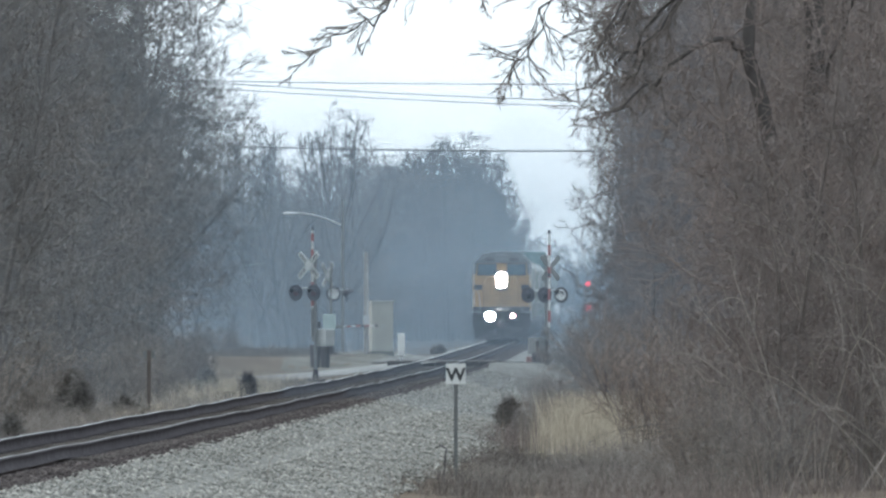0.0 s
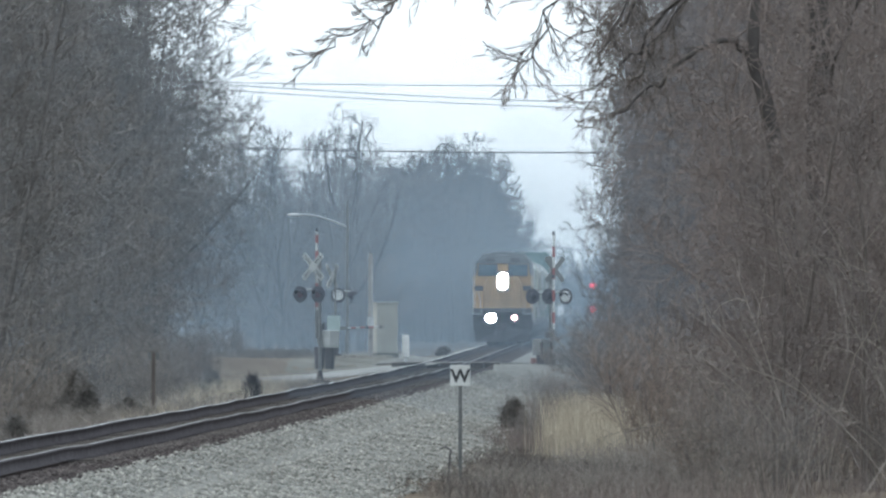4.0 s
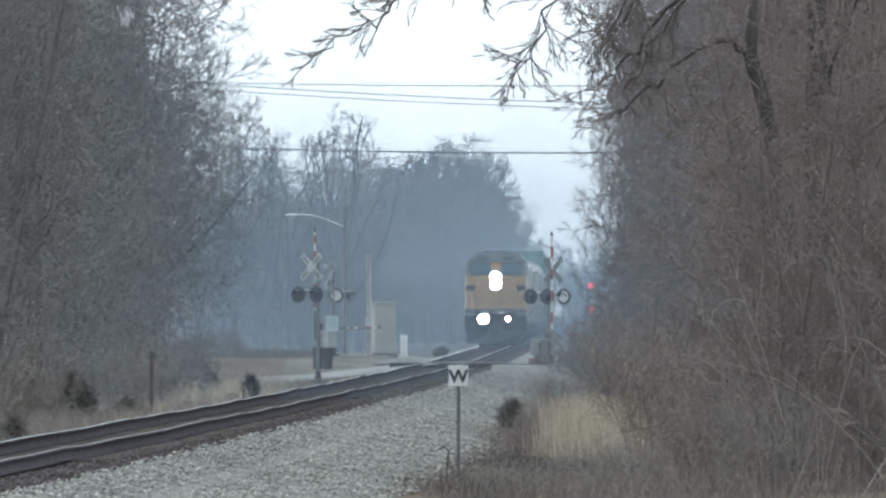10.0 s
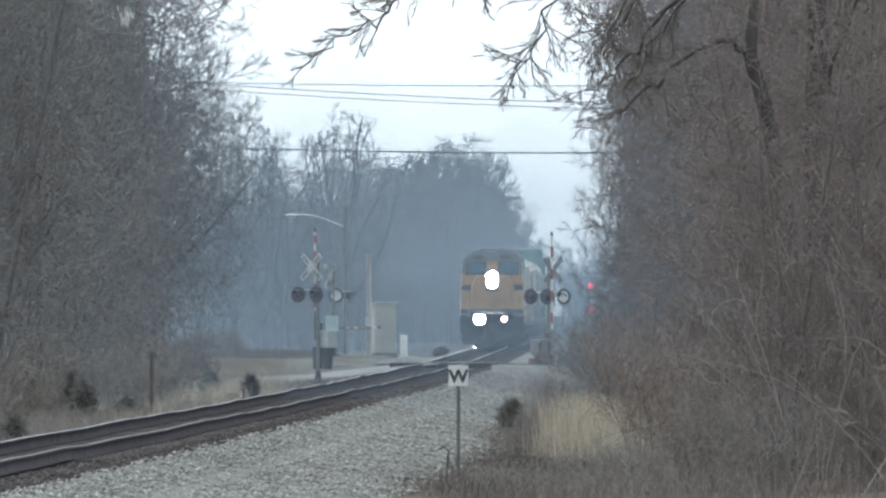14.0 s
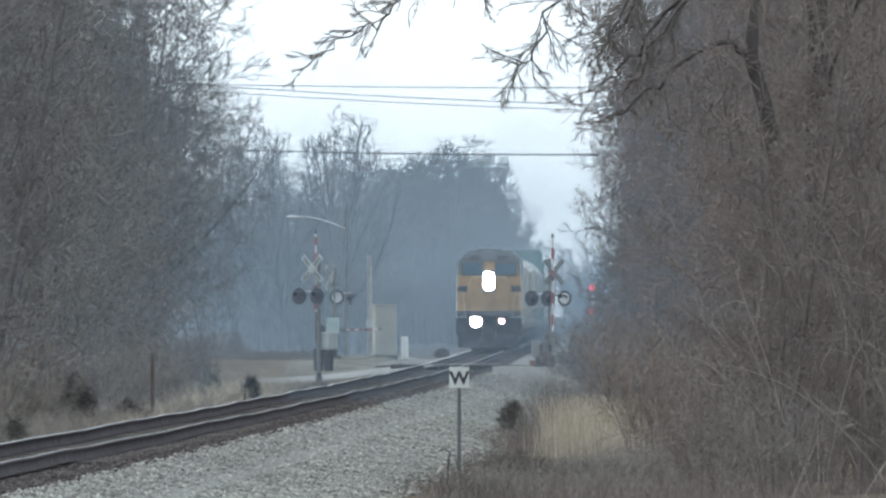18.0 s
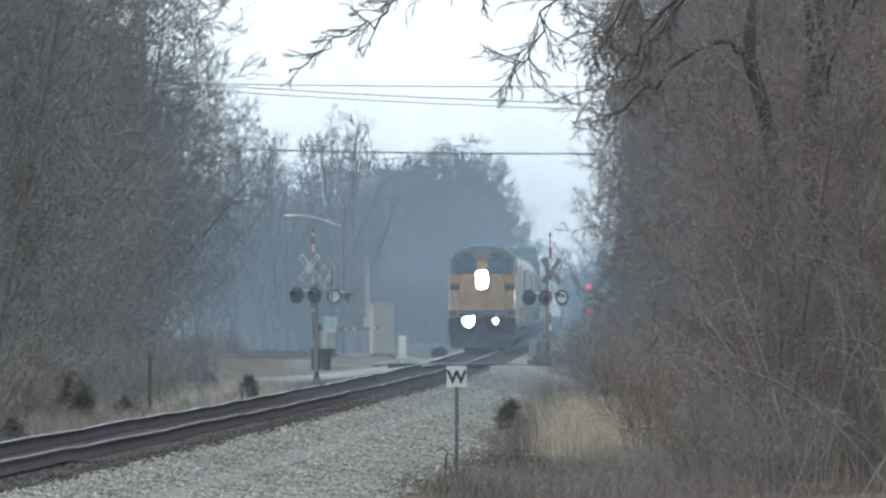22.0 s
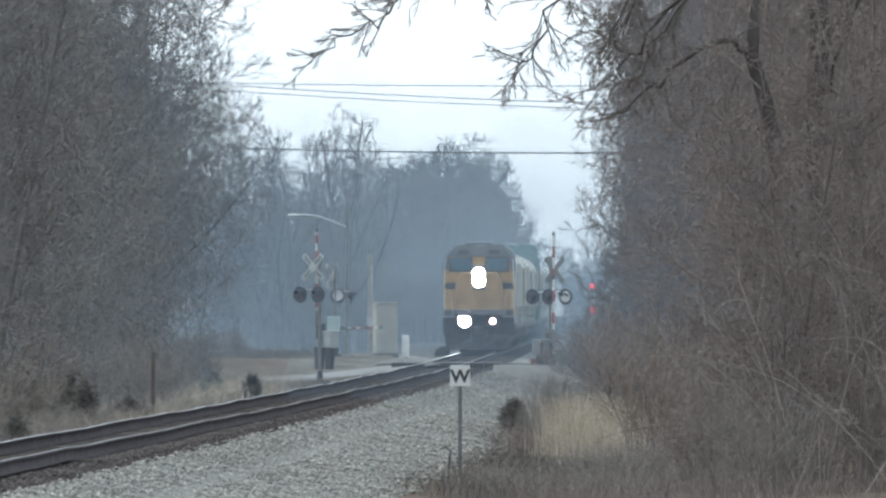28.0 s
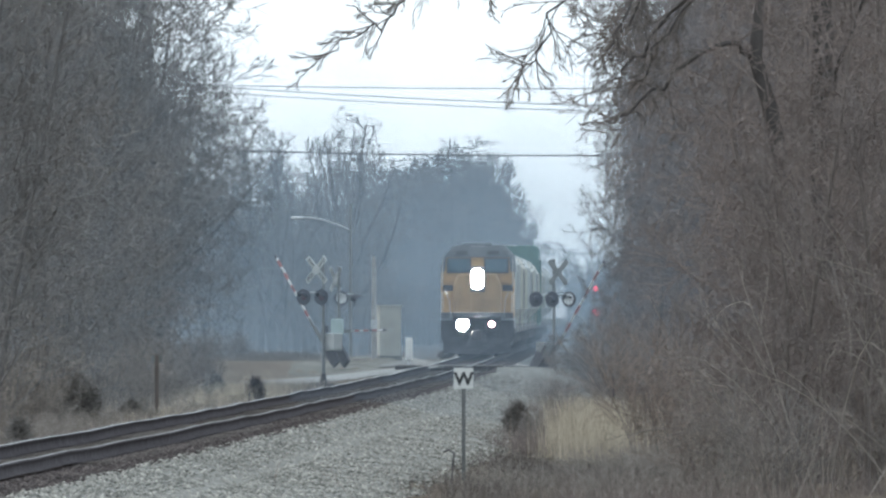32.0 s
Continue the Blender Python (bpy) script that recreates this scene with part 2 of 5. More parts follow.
def prism(bm, outline, y0, y1, bevel=0.0):
    """Extrudes an outline of (x, z) points from y0 to y1."""
    a = [bm.verts.new((x, y0, z)) for x, z in outline]
    b = [bm.verts.new((x, y1, z)) for x, z in outline]
    k = len(outline)
    made = [bm.faces.new(a[::-1]), bm.faces.new(b)] + [bm.faces.new((a[i], a[(i + 1) % k], b[(i + 1) % k], b[i])) for i in range(k)]
    bmesh.ops.recalc_face_normals(bm, faces=made)
    if bevel:
        bmesh.ops.bevel(bm, geom=list({e for f in made for e in f.edges}), offset=bevel, segments=2, affect="EDGES", profile=0.5)
    return bm


def raw(name, verts, faces, material, parent=None, label="", smooth=False):
    """A mesh from arrays: verts (n, 3), faces (m, 3 or 4)."""
    verts, faces = np.asarray(verts, np.float32), np.asarray(faces, np.int32)
    k = faces.shape[1]
    me = bpy.data.meshes.new(name)
    me.vertices.add(len(verts))
    me.vertices.foreach_set("co", verts.ravel())
    me.loops.add(faces.size)
    me.loops.foreach_set("vertex_index", faces.ravel())
    me.polygons.add(len(faces))
    me.polygons.foreach_set("loop_start", np.arange(0, faces.size, k, dtype=np.int32))
    if smooth:
        me.polygons.foreach_set("use_smooth", np.ones(len(faces), bool))
    me.update(calc_edges=True)
    me.materials.append(material)
    ob = new(name, me)
    ob.parent = parent
    if label:
        tagged(ob, label)
    return ob


class Wood:
    """Collects tapered, many-sided sticks into one mesh."""

    def __init__(self):
        self.v, self.f, self.n = [], [], 0

    def stick(self, pts, rad, sides):
        pts, rad = np.asarray(pts, float), np.asarray(rad, float)
        k = len(pts)
        d = np.gradient(pts, axis=0)
        d /= np.linalg.norm(d, axis=1)[:, None] + 1e-9
        ref = np.array((1.0, 0.3, 0.1)) if abs(d[0][2]) > 0.8 else np.array((0.1, 0.2, 1.0))
        a = np.cross(d, ref)
        a /= np.linalg.norm(a, axis=1)[:, None] + 1e-9
        b = np.cross(d, a)
        ang = np.arange(sides) * 2 * math.pi / sides
        ring = pts[:, None, :] + rad[:, None, None] * (np.cos(ang)[None, :, None] * a[:, None, :] + np.sin(ang)[None, :, None] * b[:, None, :])
        self.v.append(ring.reshape(-1, 3))
        i = np.arange(k - 1)[:, None] * sides + np.arange(sides)[None, :]
        j = np.arange(k - 1)[:, None] * sides + (np.arange(sides)[None, :] + 1) % sides
        quad = np.stack((i, j, j + sides, i + sides), -1).reshape(-1, 4) + self.n
        self.f.append(quad)
        self.n += k * sides

    def put(self, name, material, parent, label=""):
        return raw(name, np.concatenate(self.v), np.concatenate(self.f), material, parent, label)


# ---- the line of the track and the lie of the land ----
def track_x(y):
    if y >= 760:
        return -6.26 + 0.00913 * y
    e = min(760 - y, 470)
    x = 0.679 - 0.00913 * e - 1.519e-5 * e * e + 8.07e-9 * e ** 3
    return x - 0.018 * max(0, 290 - y)


def track_z(y):
    """Small dips of the old jointed rails, none at the crossing and beyond it."""
    return (noise.noise(Vector((y / 17.0, 0.3, 2.2))) * 0.034 + noise.noise(Vector((y / 6.5, 1.3, 5.2))) * 0.014) * (1 - smooth(640, 690, y)) if y < 690 else 0.0


ROAD_DIR, ROAD_SIDE = Vector((0.57, 0.8216, 0)), Vector((0.8216, -0.57, 0))
ROAD_MID = Vector((track_x(702), 702, 0))


def smooth(a, b, x):
    t = max(0.0, min(1.0, (x - a) / (b - a)))
    return t * t * (3 - 2 * t)


def lerp(pairs, x):
    if x <= pairs[0][0]:
        return pairs[0][1]
    for (a, p), (b, q) in zip(pairs, pairs[1:]):
        if x <= b:
            return p + (q - p) * (x - a) / (b - a)
    return pairs[-1][1]


ROAD_Z = [(-60, -0.9), (-28, -0.86), (-15, -0.68), (-8, -0.44), (-4.5, -0.22), (-2.6, -0.04), (-1.8, -0.012), (1.8, -0.012), (2.6, -0.03), (8, -0.14), (20, -0.35), (60, -0.6)]


def road_z(q, w=0.0):
    """Height of the road q metres along it and w to its side: near the rails it follows the skewed track."""
    return lerp(ROAD_Z, q + w * 1.44 * 0.8 * (1 - smooth(8, 22, abs(q))))


BED = [(-60, -0.2), (-25, -0.75), (-9, -0.85), (-5, -0.85), (-3.2, -0.62), (-2.0, -0.33), (-1.4, -0.24), (1.4, -0.24), (2.0, -0.34), (2.8, -0.55), (5.0, -0.82), (6.5, -0.92), (9, -0.9), (25, -0.5), (60, 0.2)]


def land(x, y):
    """The height of the ground."""
    u = x - track_x(y)
    z = lerp(BED, u)
    rough = noise.noise(Vector((x * 0.35, y * 0.08, 3.1))) * 0.10 + noise.noise(Vector((x * 1.3, y * 0.4, 7.7))) * 0.035
    z += rough * smooth(1.6, 5.5, abs(u))
    z += 0.34 * math.exp(-((x + 6.3) / 0.8) ** 2 - ((y - 572) / 9) ** 2)
    rel = Vector((x, y, 0)) - ROAD_MID
    q, w = rel.dot(ROAD_DIR), rel.dot(ROAD_SIDE)
    lot = smooth(4.6, 8.5, -w) * smooth(1.9, 2.9, -u) * smooth(-24, -12, u) * (1 - smooth(60, 110, -w))
    z = z * (1 - lot) + 0.05 * lot
    near = 1 - smooth(4.4, 9.0, abs(w))
    if near > 0:
        z = z * (1 - near) + (road_z(q, max(-4, min(4, w))) - 0.06) * near
        if abs(u) < 1.6:
            z = min(z, -0.24)
    return z


# ---- the ground, one sheet to the horizon ----
def ground_sheet():
    us = sorted({*np.arange(-12, 14, 0.5), *np.arange(-1.5, 1.6, 0.5), -16, -20, -26, -34, -45, -60, -90, -150, -300, -700, -1500, 16, 20, 26, 34, 45, 60, 90, 150, 300, 700, 1500})
    ys = [-60, 0, 60, 120, 180, 220] + list(np.arange(250, 800, 2.5)) + list(np.arange(800, 1100, 12)) + [1150, 1250, 1400, 1600, 1900, 2300, 2900, 3600, 4600]
    verts = [(track_x(y) + u, y, land(track_x(y) + u, y)) for y in ys for u in us]
    k = len(us)
    faces = [(j * k + i, j * k + i + 1, (j + 1) * k + i + 1, (j + 1) * k + i) for j in range(len(ys) - 1) for i in range(k - 1)]
    tagged(raw("ground", verts, faces, EARTH, smooth=True), "winter-brown earth sloping gently beside the railway", "ground", kind="structure")


def off_road(x, y, gap):
    rel = Vector((x, y, 0)) - ROAD_MID
    return abs(rel.dot(ROAD_SIDE)) > gap


def ballast():
    us = [-3.1, -2.6, -2.0, -1.7, -1.4, 0, 1.4, 1.7, 2.0, 2.5, 3.0, 3.6, 4.2, 4.8, 5.4]
    ys = list(np.arange(200, 760, 2.0)) + list(np.arange(760, 2400, 20))
    rng = np.random.default_rng(5)
    wob = rng.normal(0, 0.25, (len(ys), 2))
    verts, grey, rust = [], [], []
    for j, y in enumerate(ys):
        for i, u in enumerate(us):
            uu = u + (wob[j][0] if i == 0 else wob[j][1] if i == len(us) - 1 else 0)
            x = track_x(y) + uu
            edge = i in (0, len(us) - 1)
            verts.append((x, y, land(x, y) + (-0.06 if edge else 0.03)))
    k = len(us)
    for j in range(len(ys) - 1):
        for i in range(k - 1):
            f = (j * k + i, j * k + i + 1, (j + 1) * k + i + 1, (j + 1) * k + i)
            mid = sum((Vector(verts[a]) for a in f), Vector()) / 4
            if off_road(mid.x, mid.y, 4.0):
                (rust if -1.35 < (us[i] + us[i + 1]) / 2 < 1.6 else grey).append(f)
    bed = tagged(raw("ballast_bed", verts, grey, GRAVEL, smooth=True), "grey crushed-stone ballast shoulder beside the track", "ballast", kind="structure")
    raw("rusty_middle", verts, rust, RUSTBED, bed, "rust-stained ballast between the rails", smooth=True)
    tagged(stones("ballast_stones", rng, 36000, 226, 460, 1.6, 3.85, (0.014, 0.042), STONE, bed), "loose grey ballast stones", kind="stuff")
    tagged(stones("stained_stones", rng, 5000, 226, 300, 0.9, 0.8, (0.015, 0.04), RUSTSTONE, bed), "rust-stained stones beside the rails", kind="stuff")


def stones(name, rng, n, y0, span, u0, wide, sizes, material, parent):
    """Small broken octahedra lying on the bed on both sides of the rails, thinning out with distance."""
    y = y0 + span * rng.random(n) ** 2.2
    u = u0 + wide * rng.random(n)
    left = rng.random(n) < 0.22
    u = np.where(left, -u0 * 0.75 - min(wide, 1.9) * rng.random(n), u)
    base = np.array([(1, 0, 0), (0, 1, 0), (-1, 0, 0), (0, -1, 0), (0, 0, 1), (0, 0, -0.6)], float)
    size = rng.uniform(*sizes, n)
    jit = rng.normal(1, 0.25, (n, 6, 3)) * base[None] * size[:, None, None] * np.array((1.25, 1.25, 0.85))
    ang = rng.random(n) * 6.28
    ca, sa = np.cos(ang)[:, None], np.sin(ang)[:, None]
    px, py = jit[..., 0] * ca - jit[..., 1] * sa, jit[..., 0] * sa + jit[..., 1] * ca
    cx = np.array([track_x(b) for b in y]) + u
    cz = np.array([land(a, b) for a, b in zip(cx, y)]) + 0.035
    pts = np.stack((px + cx[:, None], py + y[:, None], jit[..., 2] + cz[:, None]), -1).reshape(-1, 3)
    tri = np.array([(0, 1, 4), (1, 2, 4), (2, 3, 4), (3, 0, 4), (1, 0, 5), (2, 1, 5), (3, 2, 5), (0, 3, 5)])
    faces = (tri[None] + 6 * np.arange(n)[:, None, None]).reshape(-1, 3)
    return raw(name, pts, faces, material, parent)


def sweep(name, outline, off, ys, material, parent, label=""):
    """A bar of the given (x, z) outline along the track, at an offset from its middle."""
    verts = [(track_x(y) + off + x, y, z + track_z(y + off * 3)) for y in ys for x, z in outline]
    k = len(outline)
    faces = [(j * k + i, j * k + (i + 1) % k, (j + 1) * k + (i + 1) % k, (j + 1) * k + i) for j in range(len(ys) - 1) for i in range(k)]
    return raw(name, verts, faces, material, parent, label)


def railway():
    track = thing("railway_track", "single railway track with rusty steel rails on wooden ties", "railway track", kind="structure")
    ys = list(np.arange(150, 800, 2.0)) + list(np.arange(800, 2450, 50))
    web = [(-0.075, -0.185), (0.075, -0.185), (0.075, -0.172), (0.012, -0.15), (0.010, -0.05), (0.037, -0.036), (0.037, -0.004), (-0.037, -0.004), (-0.037, -0.036), (-0.010, -0.05), (-0.012, -0.15), (-0.075, -0.172)]
    head = [(-0.026, -0.004), (0.026, -0.004), (0.022, 0.0), (-0.022, 0.0)]
    for off in (-0.755, 0.755):
        rail = sweep("rail", web, off, ys, RAIL, track)
        sweep("rail_head", head, off, ys, HEAD if off < 0 else DARKHEAD, rail, "polished rail head" if off < 0 else "rail head in a darker tone")
    bm = bmesh.new()
    box(bm, -1.3, 1.3, -0.115, 0.115, -0.37, -0.19, bevel=0.012)
    first = part("tie", bm, TIE, track)
    rng = random.Random(8)
    first.matrix_basis = pose(track_x(285), 285, 0)
    for i in range(1, 300):
        y = 285 + 0.52 * i
        t = first.copy()
        scene.collection.objects.link(t)
        t.matrix_basis = pose(track_x(y) + rng.uniform(-0.04, 0.04), y, track_z(y) + rng.uniform(-0.012, 0.006), 0, 0, rng.uniform(-1, 1))
    bm = bmesh.new()
    for i in range(300, 840):
        y = 285 + 0.52 * i
        if off_road(track_x(y), y, 4.0):
            box(bm, track_x(y) - 1.3, track_x(y) + 1.3, y - 0.115, y + 0.115, -0.37, -0.19)
    tagged(part("far_ties", bm, TIE, track), "distant wooden ties", kind="stuff")
    # the rail fastenings, spike plates beside each rail
    bm = bmesh.new()
    for i in range(0, 200):
        y = 285 + 0.52 * i
        for off in (-0.755, 0.755):
            box(bm, track_x(y) + off - 0.16, track_x(y) + off + 0.16, y - 0.09, y + 0.09, track_z(y) - 0.195, track_z(y) - 0.178)
    tagged(part("tie_plates", bm, RAIL, track), "rusty tie plates", kind="stuff")


def road():
    qs = [-400, -250, -150, -100, -60, -40, -28, -20, -15, -11, -8, -6, -4.5, -3.4, -2.6]
    far = [2.6, 3.4, 4.5, 6, 8, 12, 20, 30, 45, 60, 100, 200, 400]
    bm = bmesh.new()
    ws = [-3.6, -3.3, -1.6, 0, 1.6, 3.3, 3.6]
    for run in (qs, far):
        rows = []
        for q in run:
            row = []
            for w in ws:
                p = ROAD_MID + ROAD_DIR * q + ROAD_SIDE * w
                z = road_z(q, w)
                row.append(bm.verts.new((p.x, p.y, z - (0.05 if abs(w) > 3.4 else 0.0) + 0.01 * (1 - abs(w) / 3.6))))
            rows.append(row)
        for a, b in zip(rows, rows[1:]):
            for i in range(len(ws) - 1):
                bm.faces.new((a[i], a[i + 1], b[i + 1], b[i]))
    r = tagged(part("road", bm, ASPHALT), "worn pale asphalt road humped over the railway", "road", kind="structure")
    # crossing panels: timber planks along the rails, between and outside them
    for a, b in ((-1.9, -1.35), (-1.33, -0.83), (-0.66, -0.23), (-0.21, 0.21), (0.23, 0.66), (0.83, 1.33), (1.35, 1.9)):
        bm = bmesh.new()
        y0, y1 = 702 - 6.6, 702 + 6.6
        v = [bm.verts.new((track_x(y) + o, y, z)) for z in (-0.2, -0.012) for y, o in ((y0, a), (y0, b), (y1, b), (y1, a))]
        for f in ((3, 2, 1, 0), (4, 5, 6, 7), (0, 1, 5, 4), (1, 2, 6, 5), (2, 3, 7, 6), (3, 0, 4, 7)):
            bm.faces.new([v[i] for i in f])
        part("crossing_plank", bm, TIE, r)


# ---- trees ----
def branch(rng, woods, p, d, length, r, lvl, P, path=None):
    if path is None:
        k = P["seg"][lvl]
        pts = [np.array(p, float)]
        d = np.array(d, float)
        for i in range(k):
            d = d + rng.normal(0, P["wob"][lvl], 3)
            d[2] += P["up"][lvl]
            d /= np.linalg.norm(d)
            pts.append(pts[-1] + d * length / k)
        pts = np.array(pts)
    else:
        ctrl = np.array(path, float)                       # a limb through given points, roughened
        f = np.linspace(0, len(ctrl) - 1, 3 * (len(ctrl) - 1) + 1)
        pts = np.stack([np.interp(f, np.arange(len(ctrl)), ctrl[:, c]) for c in range(3)], -1)
        pts[1:] += rng.normal(0, 0.055, (len(pts) - 1, 3))
        k = len(pts) - 1
        length = np.linalg.norm(np.diff(pts, axis=0), axis=1).sum()
    rad = r * np.linspace(1, P["tip"][lvl], k + 1)
    if lvl == 0 and path is None:
        rad[0] *= 1.35
    woods[0 if lvl <= P["split"] else 1].stick(pts, rad, P["sides"][lvl])
    if lvl >= P["max"]:
        return
    n = P["kids"][lvl]
    n = max(1, int(round(n * rng.uniform(0.75, 1.25))))
    for c in range(n):
        t = P["from"][lvl] + (1 - P["from"][lvl]) * (c + rng.random()) / n
        f = t * k
        i = min(int(f), k - 1)
        q = pts[i] + (pts[i + 1] - pts[i]) * (f - i)
        ax = pts[i + 1] - pts[i]
        ax /= np.linalg.norm(ax)
        side = np.cross(ax, rng.normal(0, 1, 3))
        side /= np.linalg.norm(side) + 1e-9
        a = radians(P["angle"][lvl] * rng.uniform(0.65, 1.25))
        nd = ax * math.cos(a) + side * math.sin(a)
        ln = length * P["ratio"][lvl] * (1.15 - P["fall"][lvl] * t) * rng.uniform(0.7, 1.25)
        rr = max(P["rmin"][lvl + 1], (rad[i] + (rad[i + 1] - rad[i]) * (f - i)) * P["thin"][lvl])
        branch(rng, woods, q, nd, ln, rr, lvl + 1, P)


TALL = {"seg": [5, 6, 3, 2, 1], "wob": [0.07, 0.13, 0.18, 0.2, 0.2], "up": [0.03, 0.10, 0.05, 0.02, 0.0], "tip": [0.55, 0.2, 0.35, 0.5, 0.6], "sides": [7, 5, 3, 3, 3], "rmin": [0.02, 0.012, 0.010, 0.0075, 0.006],
        "split": 1, "max": 4, "kids": [11, 9, 5, 3], "from": [0.22, 0.15, 0.15, 0.1], "angle": [46, 50, 50, 48], "ratio": [1.0, 0.36, 0.52, 0.62], "thin": [0.6, 0.5, 0.5, 0.6], "fall": [0.25, 0.6, 0.6, 0.6], "trunk": 0.52}
MID = {**TALL, "kids": [8, 8, 5, 3], "from": [0.3, 0.2, 0.2, 0.15], "angle": [40, 46, 48, 48], "thin": [0.72, 0.5, 0.5, 0.6], "rmin": [0.02, 0.022, 0.017, 0.014, 0.012]}
FAR = {**TALL, "max": 3, "kids": [14, 10, 7], "from": [0.1, 0.12, 0.15, 0.1], "sides": [6, 3, 3, 3], "seg": [4, 3, 2, 1], "rmin": [0.03, 0.034, 0.031, 0.029]}
SHRUB = {"seg": [5, 2, 1, 1], "wob": [0.10, 0.18, 0.2, 0.2], "up": [0.0, 0.02, 0.0, 0.0], "tip": [0.3, 0.4, 0.5, 0.6], "sides": [4, 3, 3, 3], "rmin": [0.008, 0.007, 0.006, 0.005],
         "split": 0, "max": 2, "kids": [7, 5, 3], "from": [0.2, 0.2, 0.2], "angle": [42, 46, 48], "ratio": [0.42, 0.5, 0.55], "thin": [0.6, 0.6, 0.6], "fall": [0.5, 0.5, 0.5], "trunk": 1.0}


BUSHY = {"seg": [6, 6, 4, 2, 1], "wob": [0.045, 0.15, 0.2, 0.22, 0.25], "up": [0.02, 0.06, 0.02, 0.0, 0.0], "tip": [0.3, 0.25, 0.35, 0.5, 0.6], "sides": [6, 4, 3, 3, 3], "rmin": [0.02, 0.018, 0.0135, 0.0105, 0.009],
         "split": 0, "max": 4, "kids": [16, 9, 5, 3], "from": [0.06, 0.12, 0.15, 0.1], "angle": [58, 52, 52, 50], "ratio": [0.36, 0.42, 0.5, 0.6], "thin": [0.27, 0.5, 0.55, 0.6], "fall": [0.45, 0.5, 0.5, 0.5], "trunk": 0.92}

FARBUSH = {**BUSHY, "max": 3, "seg": [4, 3, 2, 1], "sides": [5, 3, 3, 3], "kids": [22, 10, 5], "ratio": [0.27, 0.42, 0.5], "rmin": [0.03, 0.034, 0.030, 0.026], "thin": [0.35, 0.5, 0.6]}


def tree(name, seed, height, P, bark, twigs, label, lean=(0, 0), r=0.14):
    ob = thing(name, label, "tree")
    rng, woods = np.random.default_rng(seed), (Wood(), Wood())
    branch(rng, woods, (0, 0, -0.3), (lean[0], lean[1], 1), height * P["trunk"], r, 0, P)
    woods[0].put("trunk", bark, ob)
    woods[1].put("crown", twigs, ob)
    return ob


def shrub(name, seed, stems, height, P, stem_mat, twig_mat, label, spread=0.45, base=0.5, r=0.012):
    ob = thing(name, label, "shrub")
    rng, woods = np.random.default_rng(seed), (Wood(), Wood())
    for i in range(stems):
        a, q = rng.random() * 6.28, base * rng.random() ** 0.5
        tilt = spread * rng.random()
        branch(rng, woods, (q * math.cos(a), q * math.sin(a), -0.1), (tilt * math.cos(a), tilt * math.sin(a), 1),
               height * rng.uniform(0.5, 1.1), r * rng.uniform(0.6, 1.4), 0, P)
    tagged(woods[0].put("stem_clump", stem_mat, ob), kind="stuff")
    woods[1].put("crown", twig_mat, ob)
    return ob


def scaled(x, y, z, turn, size, stretch=1.0):
    return Matrix.LocRotScale((x, y, z), Euler((0, 0, radians(turn))), (size, size, size * stretch))


def scatter(protos, count, seed, ylim, xlow, xhigh, size, group, gap=5.5, stretch=(0.9, 1.15), spread=0.0):
    """Copies of a few kinds over a strip of the plan."""
    rng = random.Random(seed)
    made = 0
    for k in range(count * 4):
        if made >= count:
            break
        f = (made + rng.random()) / count
        y = ylim[0] + (ylim[1] - ylim[0]) * f
        x = rng.uniform(xlow(y), xhigh(y))
        if not off_road(x, y, gap) or abs(x - track_x(y)) < 2.6:
            continue
        src = protos[made % len(protos)]
        m = scaled(x, y, land(x, y), rng.uniform(0, 360), rng.uniform(*size), rng.uniform(*stretch))
        if src not in USED:
            USED.add(src)
            src.matrix_basis = m
        else:
            src = copy_thing(src, m)
        tagged(src, group=group)
        made += 1


USED = set()


